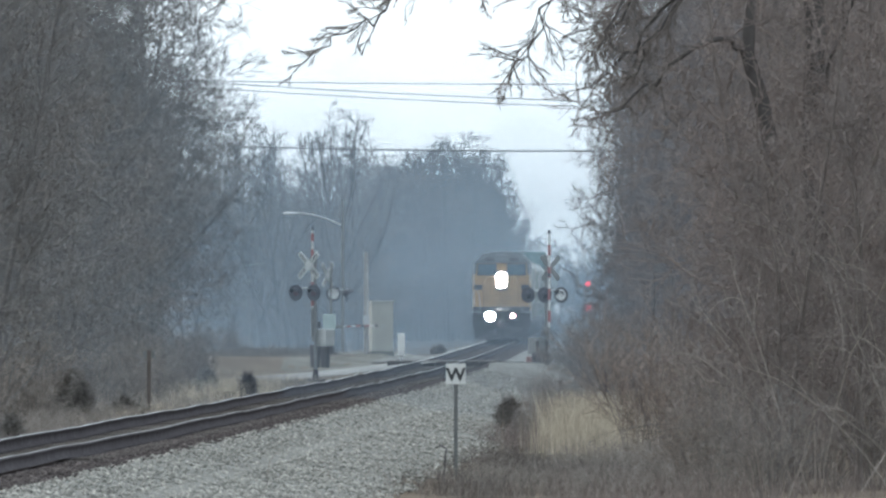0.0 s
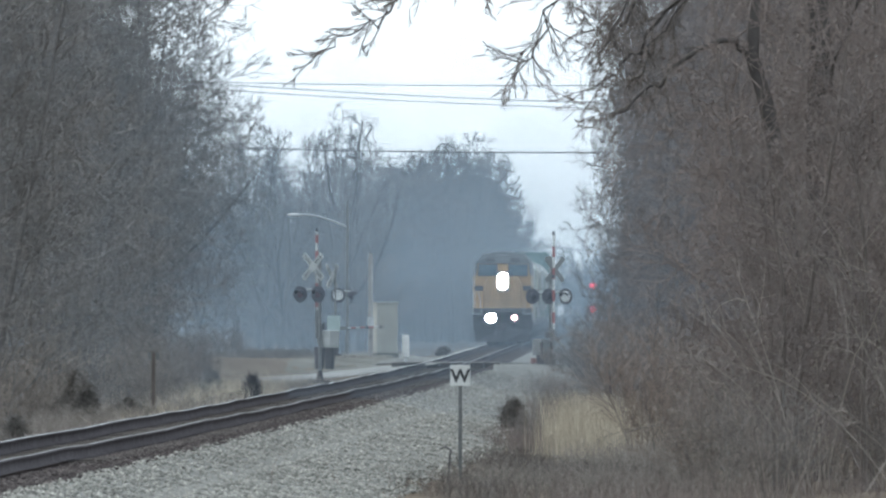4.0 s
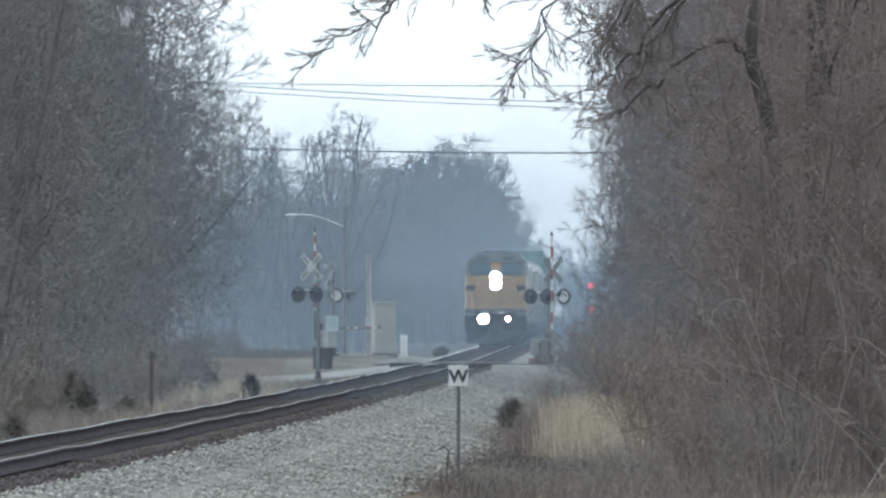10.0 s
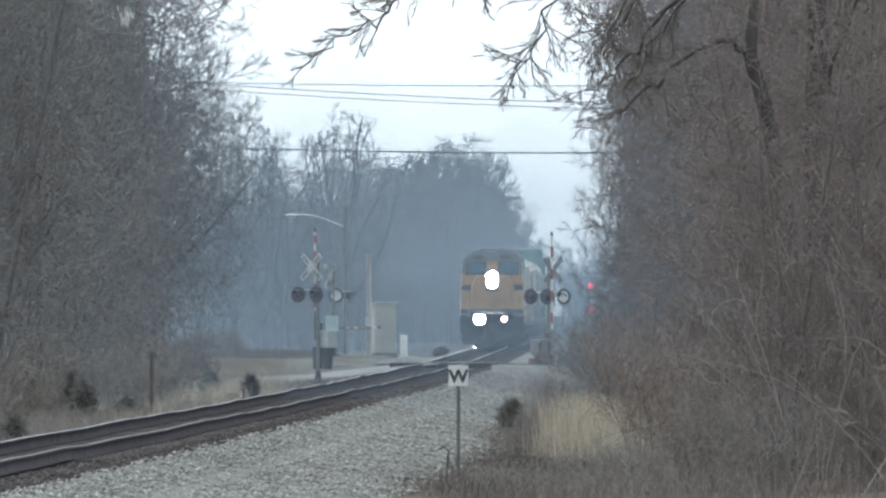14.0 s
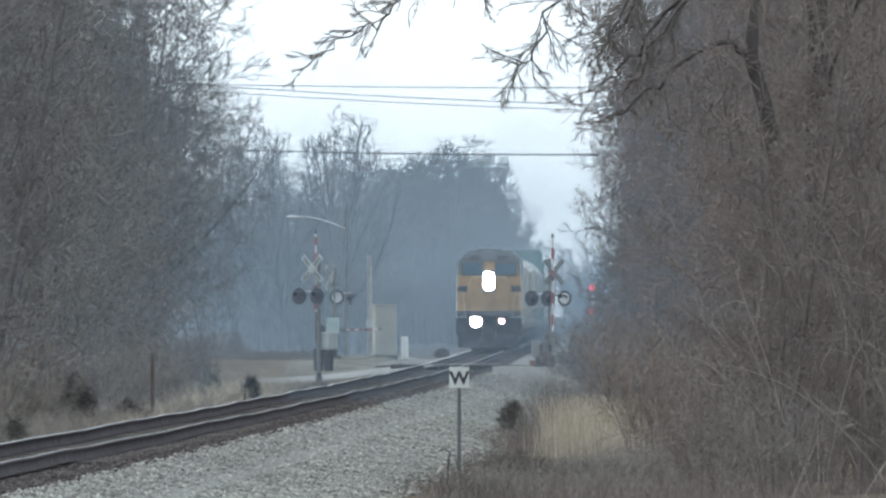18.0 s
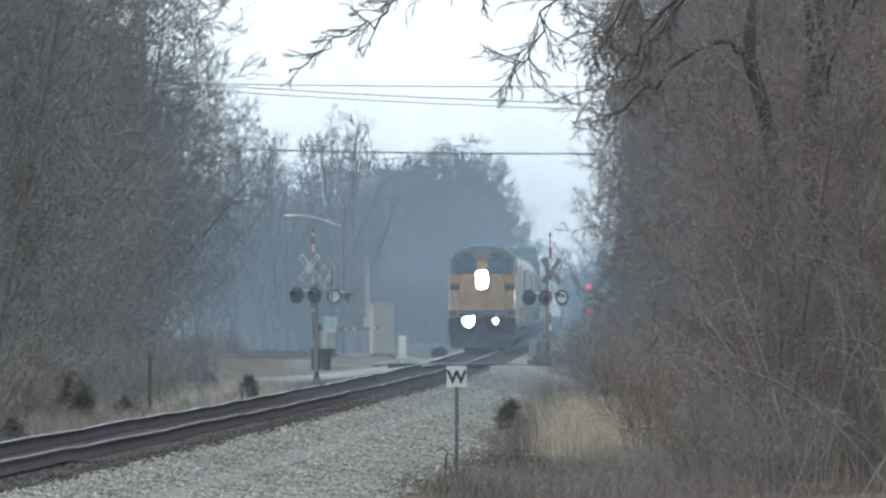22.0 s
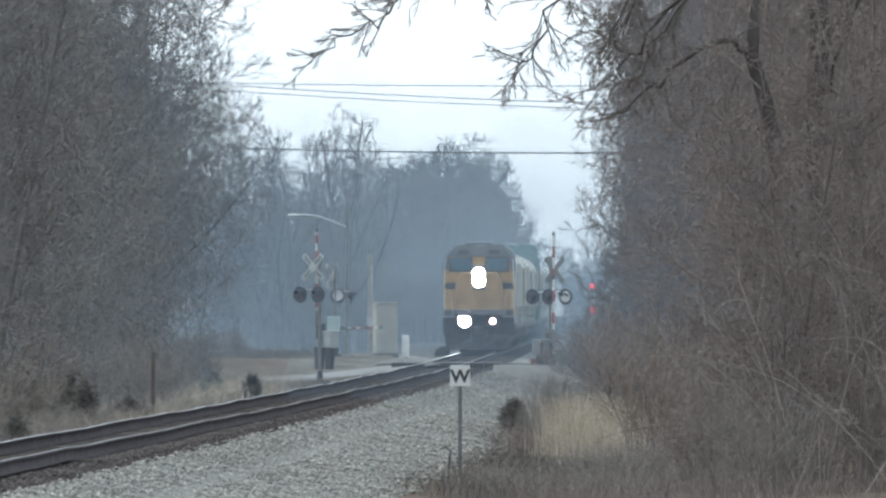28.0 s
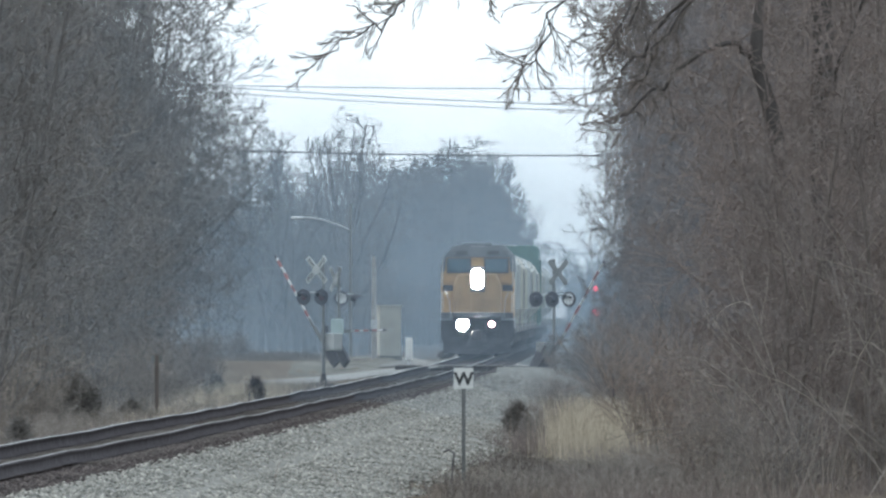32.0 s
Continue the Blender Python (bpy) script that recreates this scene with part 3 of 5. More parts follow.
def woods_all():
    left = [tree("bare_tree", 11 + i, h, TALL, BARK_L, TWIG_L, "leafless grey tree in the dense wood beside the track") for i, h in enumerate((11.5, 13, 12))]
    right = [tree("bare_tree", 31 + i, h, TALL, BARK, TWIG, "leafless brown tree in the thicket beside the track") for i, h in enumerate((10.5, 12.5))]
    far = [tree("bare_tree", 51 + i, h, FAR, BARK_L, TWIG_L, "distant leafless tree in the winter haze", r=0.15) for i, h in enumerate((12.5, 14, 13))]
    dense = [tree("bare_tree", 56 + i, h, FARBUSH, BARK_L, TWIG_L, "distant leafless tree with a dense rounded crown", r=0.15) for i, h in enumerate((13.5, 15, 14))]
    mid = [tree("bare_tree", 61 + i, h, MID, BARK_L, TWIG_L, "sparse leafless tree beyond the crossing", r=0.15) for i, h in enumerate((8.6, 9.4))]
    brush_l = [shrub("bare_shrub", 71 + i, 18, 2.6, SHRUB, BARK_L, TWIG_R, "leafless grey undergrowth at the wood's edge") for i in range(2)]
    brush_r = [shrub("bare_shrub", 81 + i, 20, 2.6, SHRUB, CANE, TWIG_R, "leafless brown brush with thin pale stems") for i in range(2)]
    thick_l = [tree("bare_tree", 91 + i, h, BUSHY, BARK_L, TWIG_L, "bushy leafless grey tree with fine twigs down to the ground", r=0.075) for i, h in enumerate((10.5, 12, 11))]
    thick_r = [tree("bare_tree", 95 + i, h, BUSHY, BARK, TWIG, "bushy leafless brown tree with fine twigs down to the ground", r=0.075) for i, h in enumerate((9.5, 11, 10))]
    cane = {**SHRUB, "seg": [9, 4, 2, 1], "wob": [0.09, 0.12, 0.2, 0.2], "up": [-0.09, -0.04, 0, 0], "kids": [5, 2, 2], "max": 2, "ratio": [0.4, 0.4, 0.5], "angle": [30, 40, 45], "from": [0.35, 0.2, 0.2]}
    canes = [shrub("arching_bramble", 111 + i, 7, 5.0, cane, CANE, CANE, "long pale arching bramble canes in front of the thicket", spread=0.9, base=0.6, r=0.014) for i in range(2)]
    scatter(canes, 9, 33, (292, 312), lambda y: 4.8, lambda y: 8.6, (0.8, 1.15), "brambles beside the track")
    far_side, near_side, beyond = "wood on the far side of the track", "thicket on the near side of the track", "trees beyond the crossing"
    scatter(left, 5, 1, (560, 690), lambda y: -19, lambda y: -14.5, (1.15, 1.4), far_side)
    scatter(thick_l, 10, 21, (405, 520), lambda y: -10.9, lambda y: -9.6, (0.95, 1.15), far_side)
    scatter(thick_l, 10, 48, (515, 605), lambda y: -12.8, lambda y: -10.0, (1.0, 1.2), far_side)
    scatter(thick_l, 12, 51, (600, 690), lambda y: -15, lambda y: -11.2, (1.05, 1.3), far_side)
    scatter(thick_l, 6, 52, (625, 692), lambda y: -10.0, lambda y: -9.2, (1.05, 1.2), far_side)
    scatter(left, 4, 54, (640, 690), lambda y: -12.2, lambda y: -11.0, (0.78, 0.9), far_side)
    scatter(thick_l, 5, 2, (735, 800), lambda y: -19, lambda y: -13, (0.9, 1.1), far_side)
    scatter(thick_l, 6, 22, (735, 810), lambda y: -17, lambda y: -11.2, (0.8, 1.0), far_side)
    scatter(mid, 17, 3, (1075, 1200), lambda y: -14, lambda y: -5.0, (1.08, 1.3), beyond)
    scatter(far, 18, 4, (1500, 1720), lambda y: -5.5, lambda y: 1.0, (0.9, 1.0), "distant wood along the track")
    crest = [(-6.2, 12.0), (-4, 13.2), (-1.8, 14.3), (0.8, 15.0), (2.4, 15.0), (3.6, 14.5), (4.6, 13.3), (5.4, 11.6), (6.3, 9.0)]
    rng = random.Random(71)
    for i in range(62):
        x, y = -6 + 12.0 * (i + rng.random()) / 62, rng.uniform(1425, 1580)
        h = lerp(crest, x + 0.2 if x > 0 else x) * rng.uniform(0.98, 1.1) / 13.9
        k = min(h, 0.95 if x < 2.0 else 0.72)
        m = scaled(x, y, land(x, y), rng.uniform(0, 360), k, h / k)
        if i < 3:
            dense[i].matrix_basis = m
            USED.add(dense[i])
        tagged(dense[i] if i < 3 else copy_thing(dense[i % 3], m), group="distant wood along the track")
    scatter(dense, 16, 44, (1430, 1700), lambda y: -5.2, lambda y: 2.0, (0.92, 1.02), "distant wood along the track")
    scatter(dense, 12, 45, (1400, 1500), lambda y: 0.5, lambda y: 4.4, (0.56, 0.76), "distant wood along the track")
    scatter(far, 14, 34, (1350, 1600), lambda y: -14, lambda y: -6, (0.75, 0.85), "distant wood along the track")
    scatter(far, 30, 14, (1100, 1360), lambda y: -15, lambda y: -3.2, (0.58, 0.70), "distant wood along the track")
    scatter(far, 40, 5, (1606, 1760), lambda y: track_x(y) + 2.8, lambda y: track_x(y) + 13, (0.5, 0.66), beyond)
    scatter(right, 6, 6, (450, 690), lambda y: 13.0, lambda y: 16, (1.1, 1.4), near_side)
    scatter(thick_r, 14, 26, (420, 690), lambda y: 9.0 if y < 560 else 9.8, lambda y: 12.5, (1.0, 1.25), near_side)
    scatter(thick_r, 9, 59, (480, 600), lambda y: 8.5, lambda y: 9.6, (1.0, 1.2), near_side)
    scatter(thick_r, 8, 60, (620, 690), lambda y: 9.6, lambda y: 11.0, (1.05, 1.2), near_side)
    scatter(thick_r, 7, 61, (635, 690), lambda y: 7.6, lambda y: 8.6, (0.45, 0.55), near_side)
    scatter(thick_r, 8, 64, (600, 690), lambda y: 8.0, lambda y: 9.4, (0.9, 1.0), near_side, stretch=(1.35, 1.5))
    scatter(thick_r, 18, 47, (600, 692), lambda y: 6.4, lambda y: 7.9, (0.68, 0.78), near_side, stretch=(1.4, 1.65))
    scatter(thick_r, 12, 27, (300, 400), lambda y: 5.6, lambda y: 8.6, (0.6, 0.85), near_side)
    scatter(thick_r, 4, 62, (299, 312), lambda y: 5.0, lambda y: 6.0, (0.52, 0.62), near_side)
    scatter(thick_r, 4, 57, (303, 318), lambda y: 5.6, lambda y: 7.0, (0.5, 0.62), near_side)
    scatter(brush_l, 24, 7, (400, 690), lambda y: -12, lambda y: -7.6 if y > 480 else -8.2, (0.6, 1.0), "undergrowth of the wood")
    scatter(brush_r, 22, 8, (305, 700), lambda y: 3.7 if y < 420 else 4.6, lambda y: 7, (0.7, 1.15), "brush beside the track")
    scatter(brush_r, 12, 9, (290, 330), lambda y: 3.0, lambda y: 8, (0.5, 0.75), "brush beside the track")
    scatter(brush_l, 10, 58, (765, 800), lambda y: -10.5, lambda y: -6.8, (0.45, 0.7), "undergrowth of the wood")
    scatter(brush_l, 24, 63, (775, 1010), lambda y: -0.0175 * y, lambda y: -0.0068 * y, (0.3, 0.5), "undergrowth of the wood")
    pale_l = [shrub("bare_shrub", 121 + i, 22, 2.0, SHRUB, CANE, CANE, "pale leafless brush on the bank below the wood") for i in range(2)]
    scatter(pale_l, 16, 37, (520, 690), lambda y: -9.8, lambda y: -7.9, (0.7, 1.1), "undergrowth of the wood")
    scatter(pale_l, 8, 38, (405, 520), lambda y: -10.6, lambda y: -8.8, (0.7, 1.0), "undergrowth of the wood")
    for x, y, k in ((2.6, 470, 0.34), (2.95, 502, 0.4), (2.5, 452, 0.3), (3.15, 540, 0.45), (1.95, 424, 0.34), (1.75, 408, 0.3), (2.25, 432, 0.42), (2.15, 400, 0.36), (3.7, 702, 0.3), (3.95, 696, 0.38), (4.15, 699, 0.2), (4.4, 700, 0.28), (4.8, 697, 0.45), (5.3, 699, 0.55), (5.8, 694, 0.62)):
        tagged(copy_thing(brush_r[0], scaled(x, y, land(x, y), 40 * x, k)), group="brush beside the track")
    scatter(brush_r, 6, 31, (664, 690), lambda y: 5.2, lambda y: 6.2, (0.6, 0.8), "brush beside the track")
    # the far horizon wood, joined
    rng, w = np.random.default_rng(99), (Wood(), Wood())
    for i in range(20):
        x = -45 + 120 * (i + rng.random()) / 20
        branch(rng, w, (x, 2300 + 80 * rng.random(), -0.5), (0, 0, 1), rng.uniform(4.5, 6), 0.2, 0, {**FAR, "kids": [16, 8, 4], "rmin": [0.06, 0.05, 0.04, 0.035]})
    w[0].v += w[1].v
    w[0].f += [f + w[0].n for f in w[1].f]
    tagged(w[0].put("horizon_wood", TWIG_L, None), "far leafless wood on the horizon", "wood", kind="stuff")


def overhanging_tree():
    ob = thing("overhanging_tree", "large old leafless tree with long limbs drooping over the track", "tree")
    rng, woods = np.random.default_rng(7), (Wood(), Wood())
    y = 322
    P = {**TALL, "seg": [7, 6, 4, 3, 2], "tip": [0.2, 0.2, 0.3, 0.4, 0.5], "kids": [0, 15, 4, 3], "from": [0.2, 0.3, 0.2, 0.2], "wob": [0.07, 0.08, 0.06, 0.07, 0.08], "ratio": [0.4, 0.17, 0.5, 0.55], "up": [0, 0, -0.04, -0.03, -0.03], "angle": [50, 36, 34, 36], "sides": [9, 7, 4, 3, 3], "split": 1, "thin": [0.4, 0.34, 0.5, 0.6], "rmin": [0.02, 0.016, 0.0135, 0.0105, 0.0085]}
    trunk = [(5.9, 0, -1.2), (5.75, 0.1, 1.5), (5.55, 0.2, 3.8), (5.25, 0.3, 5.3), (5.0, 0.3, 6.15), (5.1, 0.3, 7.3), (5.35, 0.3, 9.5), (5.2, 0.3, 12)]
    second = [(6.1, 0.5, -1.2), (6.2, 0.6, 2), (6.05, 0.7, 4.5), (6.12, 0.6, 6.5), (6.0, 0.5, 8), (6.3, 0.4, 10.5), (6.5, 0.3, 13)]
    woods[0].stick([(a, y + b, c) for a, b, c in trunk], [0.22, 0.16, 0.14, 0.125, 0.115, 0.07, 0.055, 0.03], 10)
    woods[0].stick([(a, y + b, c) for a, b, c in second], [0.26, 0.2, 0.18, 0.17, 0.15, 0.11, 0.05], 10)
    limbs = [
        [(5.0, 0.3, 6.1), (4.75, 0, 6.4), (4.1, -0.4, 6.25), (3.5, -0.6, 5.75), (3.05, -0.9, 5.35), (2.8, -1, 5.1)],
        [(5.25, 0.3, 8.8), (4.0, -0.5, 9.3), (2.0, -1.2, 8.9), (0.4, -1.8, 8.0), (-0.6, -2.1, 7.15), (-0.9, -2.2, 6.85), (-1.2, -2.3, 6.6), (-1.7, -2.3, 6.35), (-2.25, -2.4, 5.95)],
        [(5.12, 0.3, 7.5), (4.6, 1, 7.5), (3.6, 1.4, 6.9), (3.2, 1.6, 6.3), (2.8, 1.7, 5.9), (2.5, 1.8, 5.6)],
        [(5.33, 0.3, 9.4), (4.2, 0.9, 9.4), (2.7, 1.4, 8.5), (1.9, 1.6, 7.2), (1.4, 1.8, 6.3), (1.25, 1.9, 5.8)],
        [(5.33, 0.3, 9.9), (3.9, -1, 10.0), (1.9, -1.9, 9.0), (0.9, -2.2, 7.9), (0.5, -2.4, 7.3)],
        [(6.08, 0.5, 7.0), (6.6, 0.4, 7.7), (7.6, 0.5, 8.4), (8.6, 0.6, 8.9)],
        [(6.08, 0.6, 5.2), (6.4, -0.4, 6.1), (6.9, -0.6, 7.4), (7.2, -0.8, 9.0)],
        [(5.25, 0.3, 9.0), (4.2, -0.6, 8.6), (3.3, -1, 7.6), (2.9, -1.2, 6.7), (2.6, -1.3, 6.1)],
        [(5.1, 0.3, 7.8), (4.5, 0.6, 7.6), (3.9, 0.8, 7.0), (3.4, 1, 6.3), (3.1, 1.1, 5.7)],
        [(5.2, 0.3, 8.2), (4.4, -0.8, 8.4), (3.3, -1.6, 7.6), (2.8, -2.0, 6.7), (2.5, -2.2, 6.1)],
    ]
    for k, path in enumerate(limbs):
        long = sum(math.dist(a, b) for a, b in zip(path, path[1:]))
        spray = {**P, "ratio": [0.4, (0.72 if k == 1 else 1.0) / long, 0.5, 0.55], "kids": [0, round((2.6 if k == 1 else 4) * long), 4, 3]}
        branch(rng, woods, None, None, 0, 0.045 if k else 0.058, 1, spray, [(a, y + b, c) for a, b, c in path])
    woods[0].put("trunk", OLDBARK, ob)
    woods[1].put("crown", BARK, ob)


def blades(name, seed, count, area, tall, material, label, width=0.004, lean=1.3):
    """Dry stalks standing on the ground; area: middle x, y and half sizes."""
    rng, w = np.random.default_rng(seed), Wood()
    for i in range(count):
        x, y = rng.normal(area[0], area[2]), rng.normal(area[1], area[3])
        h = tall * rng.uniform(0.3, 1.15)
        if not off_road(x, y, 3.9):
            continue
        a, k = rng.random() * 6.28, lean * rng.random()
        z = land(x, y) - 0.03
        dx, dy = math.cos(a) * k * h, math.sin(a) * k * h
        w.stick([(x, y, z), (x + dx * 0.35, y + dy * 0.35, z + h * 0.6), (x + dx, y + dy, z + h)], [width, width * 0.8, width * 0.3], 3)
    return tagged(w.put(name, material, None), label, "grass", kind="stuff")


def cedar(name, at, height, width, material, label, seed):
    """A small dense conifer or shrub: a stem with many short whorled sprays."""
    ob = thing(name, label, "shrub", at=at)
    rng, stem, leaf = np.random.default_rng(seed), Wood(), Wood()
    stem.stick([(0, 0, -0.1), (0.01, 0, height * 0.5), (0, 0.01, height)], [0.035, 0.02, 0.006], 5)
    for i in range(260):
        t = rng.random() ** 0.8
        a = rng.random() * 6.28
        reach = width * (1 - 0.75 * abs(t - 0.35) - 0.25 * t) * rng.uniform(0.6, 1.15)
        p = np.array((0, 0, 0.04 + t * height * 0.9))
        d = np.array((math.cos(a), math.sin(a), rng.uniform(-0.15, 0.5)))
        q = p + d * reach * 0.75
        stem.stick([p, q], [0.005, 0.003], 3)
        for c in range(7):
            e = p + (q - p) * rng.uniform(0.2, 1.0)
            turn = rng.normal(0, 0.09, 3) + d * reach * 0.12
            leaf.stick([e, e + turn * 0.6, e + turn + rng.normal(0, 0.02, 3)], [0.005, 0.011, 0.003], 3)
    stem.put("stem", BARK, ob)
    leaf.put("foliage", material, ob)


def small_plants():
    blades("dry_grass_clump", 3, 3400, (2.88, 383, 0.45, 5), 1.16, STRAW, "tall tan dry grass clump beside the ballast", lean=0.35)
    blades("dry_grass_clump", 4, 1500, (1.95, 405, 0.45, 9), 0.5, TWIG, "thin dead weeds at the ballast's edge")
    blades("dead_weeds", 5, 2200, (3.0, 314, 1.2, 8), 0.42, WEED, "dead brown weeds on the slope")
    blades("dead_weeds", 6, 420, (0.45, 306, 0.5, 5), 0.46, LITTER, "sparse dead weeds on the gravel")
    blades("dead_weeds", 17, 1500, (4.6, 298, 2.4, 10), 0.5, TWIG, "dead brown weeds on the slope")
    blades("dead_weeds", 12, 2600, (3.8, 360, 1.0, 18), 0.5, WEED, "dead weeds under the brush")
    blades("dead_weeds", 13, 2400, (3.7, 520, 0.9, 70), 0.8, WEED, "dead weeds under the brush")
    blades("dry_grass_bank", 14, 2600, (-6.6, 600, 0.9, 40), 0.6, STRAW, "tan dry grass on the bank below the wood")
    blades("dry_grass_bank", 15, 2600, (-7.2, 480, 0.8, 45), 0.42, WEED, "brown dead weeds on the bank below the wood")
    blades("dry_grass_bank", 16, 1800, (-8.3, 430, 0.8, 16), 0.6, WEED, "brown dead weeds on the bank below the wood")
    blades("dead_weeds", 18, 1800, (1.1, 330, 0.55, 9), 0.22, WEED, "low dead weeds at the gravel's edge")
    blades("dry_grass_bank", 19, 3200, (-6.7, 750, 1.2, 12), 0.34, TWIG_L, "grey dead grass behind the road")
    blades("dry_grass_bank", 20, 2200, (-5.4, 676, 0.75, 7), 0.34, WEED, "short dead grass before the road")
    blades("dry_grass_bank", 24, 1800, (-7.9, 672, 0.7, 10), 0.5, WEED, "brown dead grass before the road")
    blades("dry_grass_bank", 25, 1100, (-7.05, 468, 0.5, 22), 0.42, STRAW, "tan dry grass on the bank below the wood")
    blades("dead_weeds", 21, 900, (-4.0, 726, 0.9, 14), 0.13, WEED, "low dead weeds in the gravel", width=0.007)
    blades("leaf_litter", 22, 1600, (1.25, 366, 0.45, 14), 0.16, LITTER, "dark damp dead weeds and litter at the gravel's edge", width=0.008, lean=2.6)
    blades("leaf_litter", 26, 700, (1.6, 430, 0.35, 20), 0.16, LITTER, "dark damp dead weeds and litter at the gravel's edge", width=0.008, lean=2.4)
    blades("leaf_litter", 23, 1800, (2.7, 350, 0.6, 10), 0.2, LITTER, "dark damp dead weeds and litter below the grass", width=0.008, lean=2.2)
    for x, y, h, w, m, lab, seed in (
            (-0.1, 905, 0.3, 0.5, TWIG_L, "low dark scrub beside the far track", 8),
            (1.57, 452, 0.66, 0.5, CEDAR, "small dark evergreen shrub on the gravel's edge", 1),
            (-5.45, 560, 0.62, 0.30, RUSTLEAF, "small dark reddish shrub beside the track", 2),
            (-7.05, 596, 0.85, 0.6, CEDAR, "low dark shrub on the grassy bank", 3),
            (-8.75, 466, 1.4, 0.95, CEDAR, "dark evergreen shrub at the wood's edge", 4),
            (-8.0, 440, 1.2, 0.5, CEDAR, "dark evergreen shrub at the wood's edge", 5),
            (-8.65, 398, 0.5, 0.35, CEDAR, "low dark shrub at the wood's edge", 6),
            (-7.25, 455, 0.55, 0.7, CEDAR, "low dark shrub at the wood's edge", 7)):
        cedar("evergreen_shrub", pose(x, y, land(x, y)), h, w, m, lab, seed)


def gravel_lot():
    xs, ys = np.linspace(-5.6, -1.9, 16), np.linspace(704, 800, 48)
    verts = [(x + 0.3 * math.sin(y * 0.7), y, land(x + 0.3 * math.sin(y * 0.7), y) + (0.015 if 0 < i < 15 else -0.03)) for y in ys for i, x in enumerate(xs)]
    k = len(xs)
    faces = []
    for j in range(len(ys) - 1):
        for i in range(k - 1):
            f = (j * k + i, j * k + i + 1, (j + 1) * k + i + 1, (j + 1) * k + i)
            c = sum((Vector(verts[a]) for a in f), Vector()) / 4
            rel = c - ROAD_MID
            if rel.dot(ROAD_SIDE) < -3.9 and c.x - track_x(c.y) < -2.2:
                faces.append(f)
    tagged(raw("gravel_lot", verts, faces, LOT, smooth=True), "pale gravel verge beside the crossing", "gravel", kind="structure")


# ---- railway and road furniture ----
def lamp_head(parent, x, y, z, turn, lens, back=BLACK):
    """A round crossing light: background disc, hood and lens; it faces local -y turned by some degrees."""
    m = pose(x, y, z, 0, 0, turn)
    bm = bmesh.new()
    rod(bm, (0, 0.02, 0), (0, -0.02, 0), 0.285, n=28)
    rod(bm, (0, 0.16, 0), (0, 0.02, 0), 0.09, 0.14, n=18)
    bm.transform(m)
    disc = part("light_background", bm, back, parent)
    bm = bmesh.new()
    wide = 0.2 if lens is CLEARLENS else 0.125
    rod(bm, (0, -0.02, 0), (0, -0.045, 0), wide, wide - 0.01, n=24)
    bm.transform(m)
    part("lens", bm, lens, disc)
    bm = bmesh.new()
    n = 14
    for i in range(n):
        a0, a1 = math.pi * (i / n) - 0.0, math.pi * ((i + 1) / n)
        for r0, r1 in ((0.14, 0.15),):
            pts = []
            for a in (a0, a1):
                ln = 0.10 + 0.20 * math.sin(a)
                pts.append([(r * math.cos(a), -0.02 - k * ln, r * math.sin(a)) for k in (0, 1) for r in (r0, r1)])
            (p0, p1) = pts
            q = [bm.verts.new(v) for v in p0 + p1]
            for f in ((0, 2, 6, 4), (1, 5, 7, 3), (2, 3, 7, 6), (0, 4, 5, 1)):
                bm.faces.new([q[k] for k in f])
    bm.transform(m)
    part("hood", bm, back, disc)


def crossbuck(parent, x, y, z, place, turn, face=WHITE):
    for k, a in enumerate((45, -45)):
        bm = bmesh.new()
        box(bm, -0.6, 0.6, -0.012, 0.012, -0.1, 0.1, bevel=0.004)
        m = pose(0, 0, 0, 0, 0, place) @ pose(x, 0, z, 0, 0, turn - place) @ pose(0, y - 0.03 * k, 0, 0, a, 0)
        bm.transform(m)
        blade = part("crossbuck_blade", bm, face, parent)
        bm = bmesh.new()
        for s in (-1, 1):                                   # lettering, too soft to read
            for i in range(5):
                c = s * (0.20 + i * 0.075)
                box(bm, c - 0.022, c + 0.022, -0.016, -0.0125, -0.06, 0.06)
        bm.transform(m)
        tagged(part("lettering", bm, PLASTIC, blade), kind="stuff")


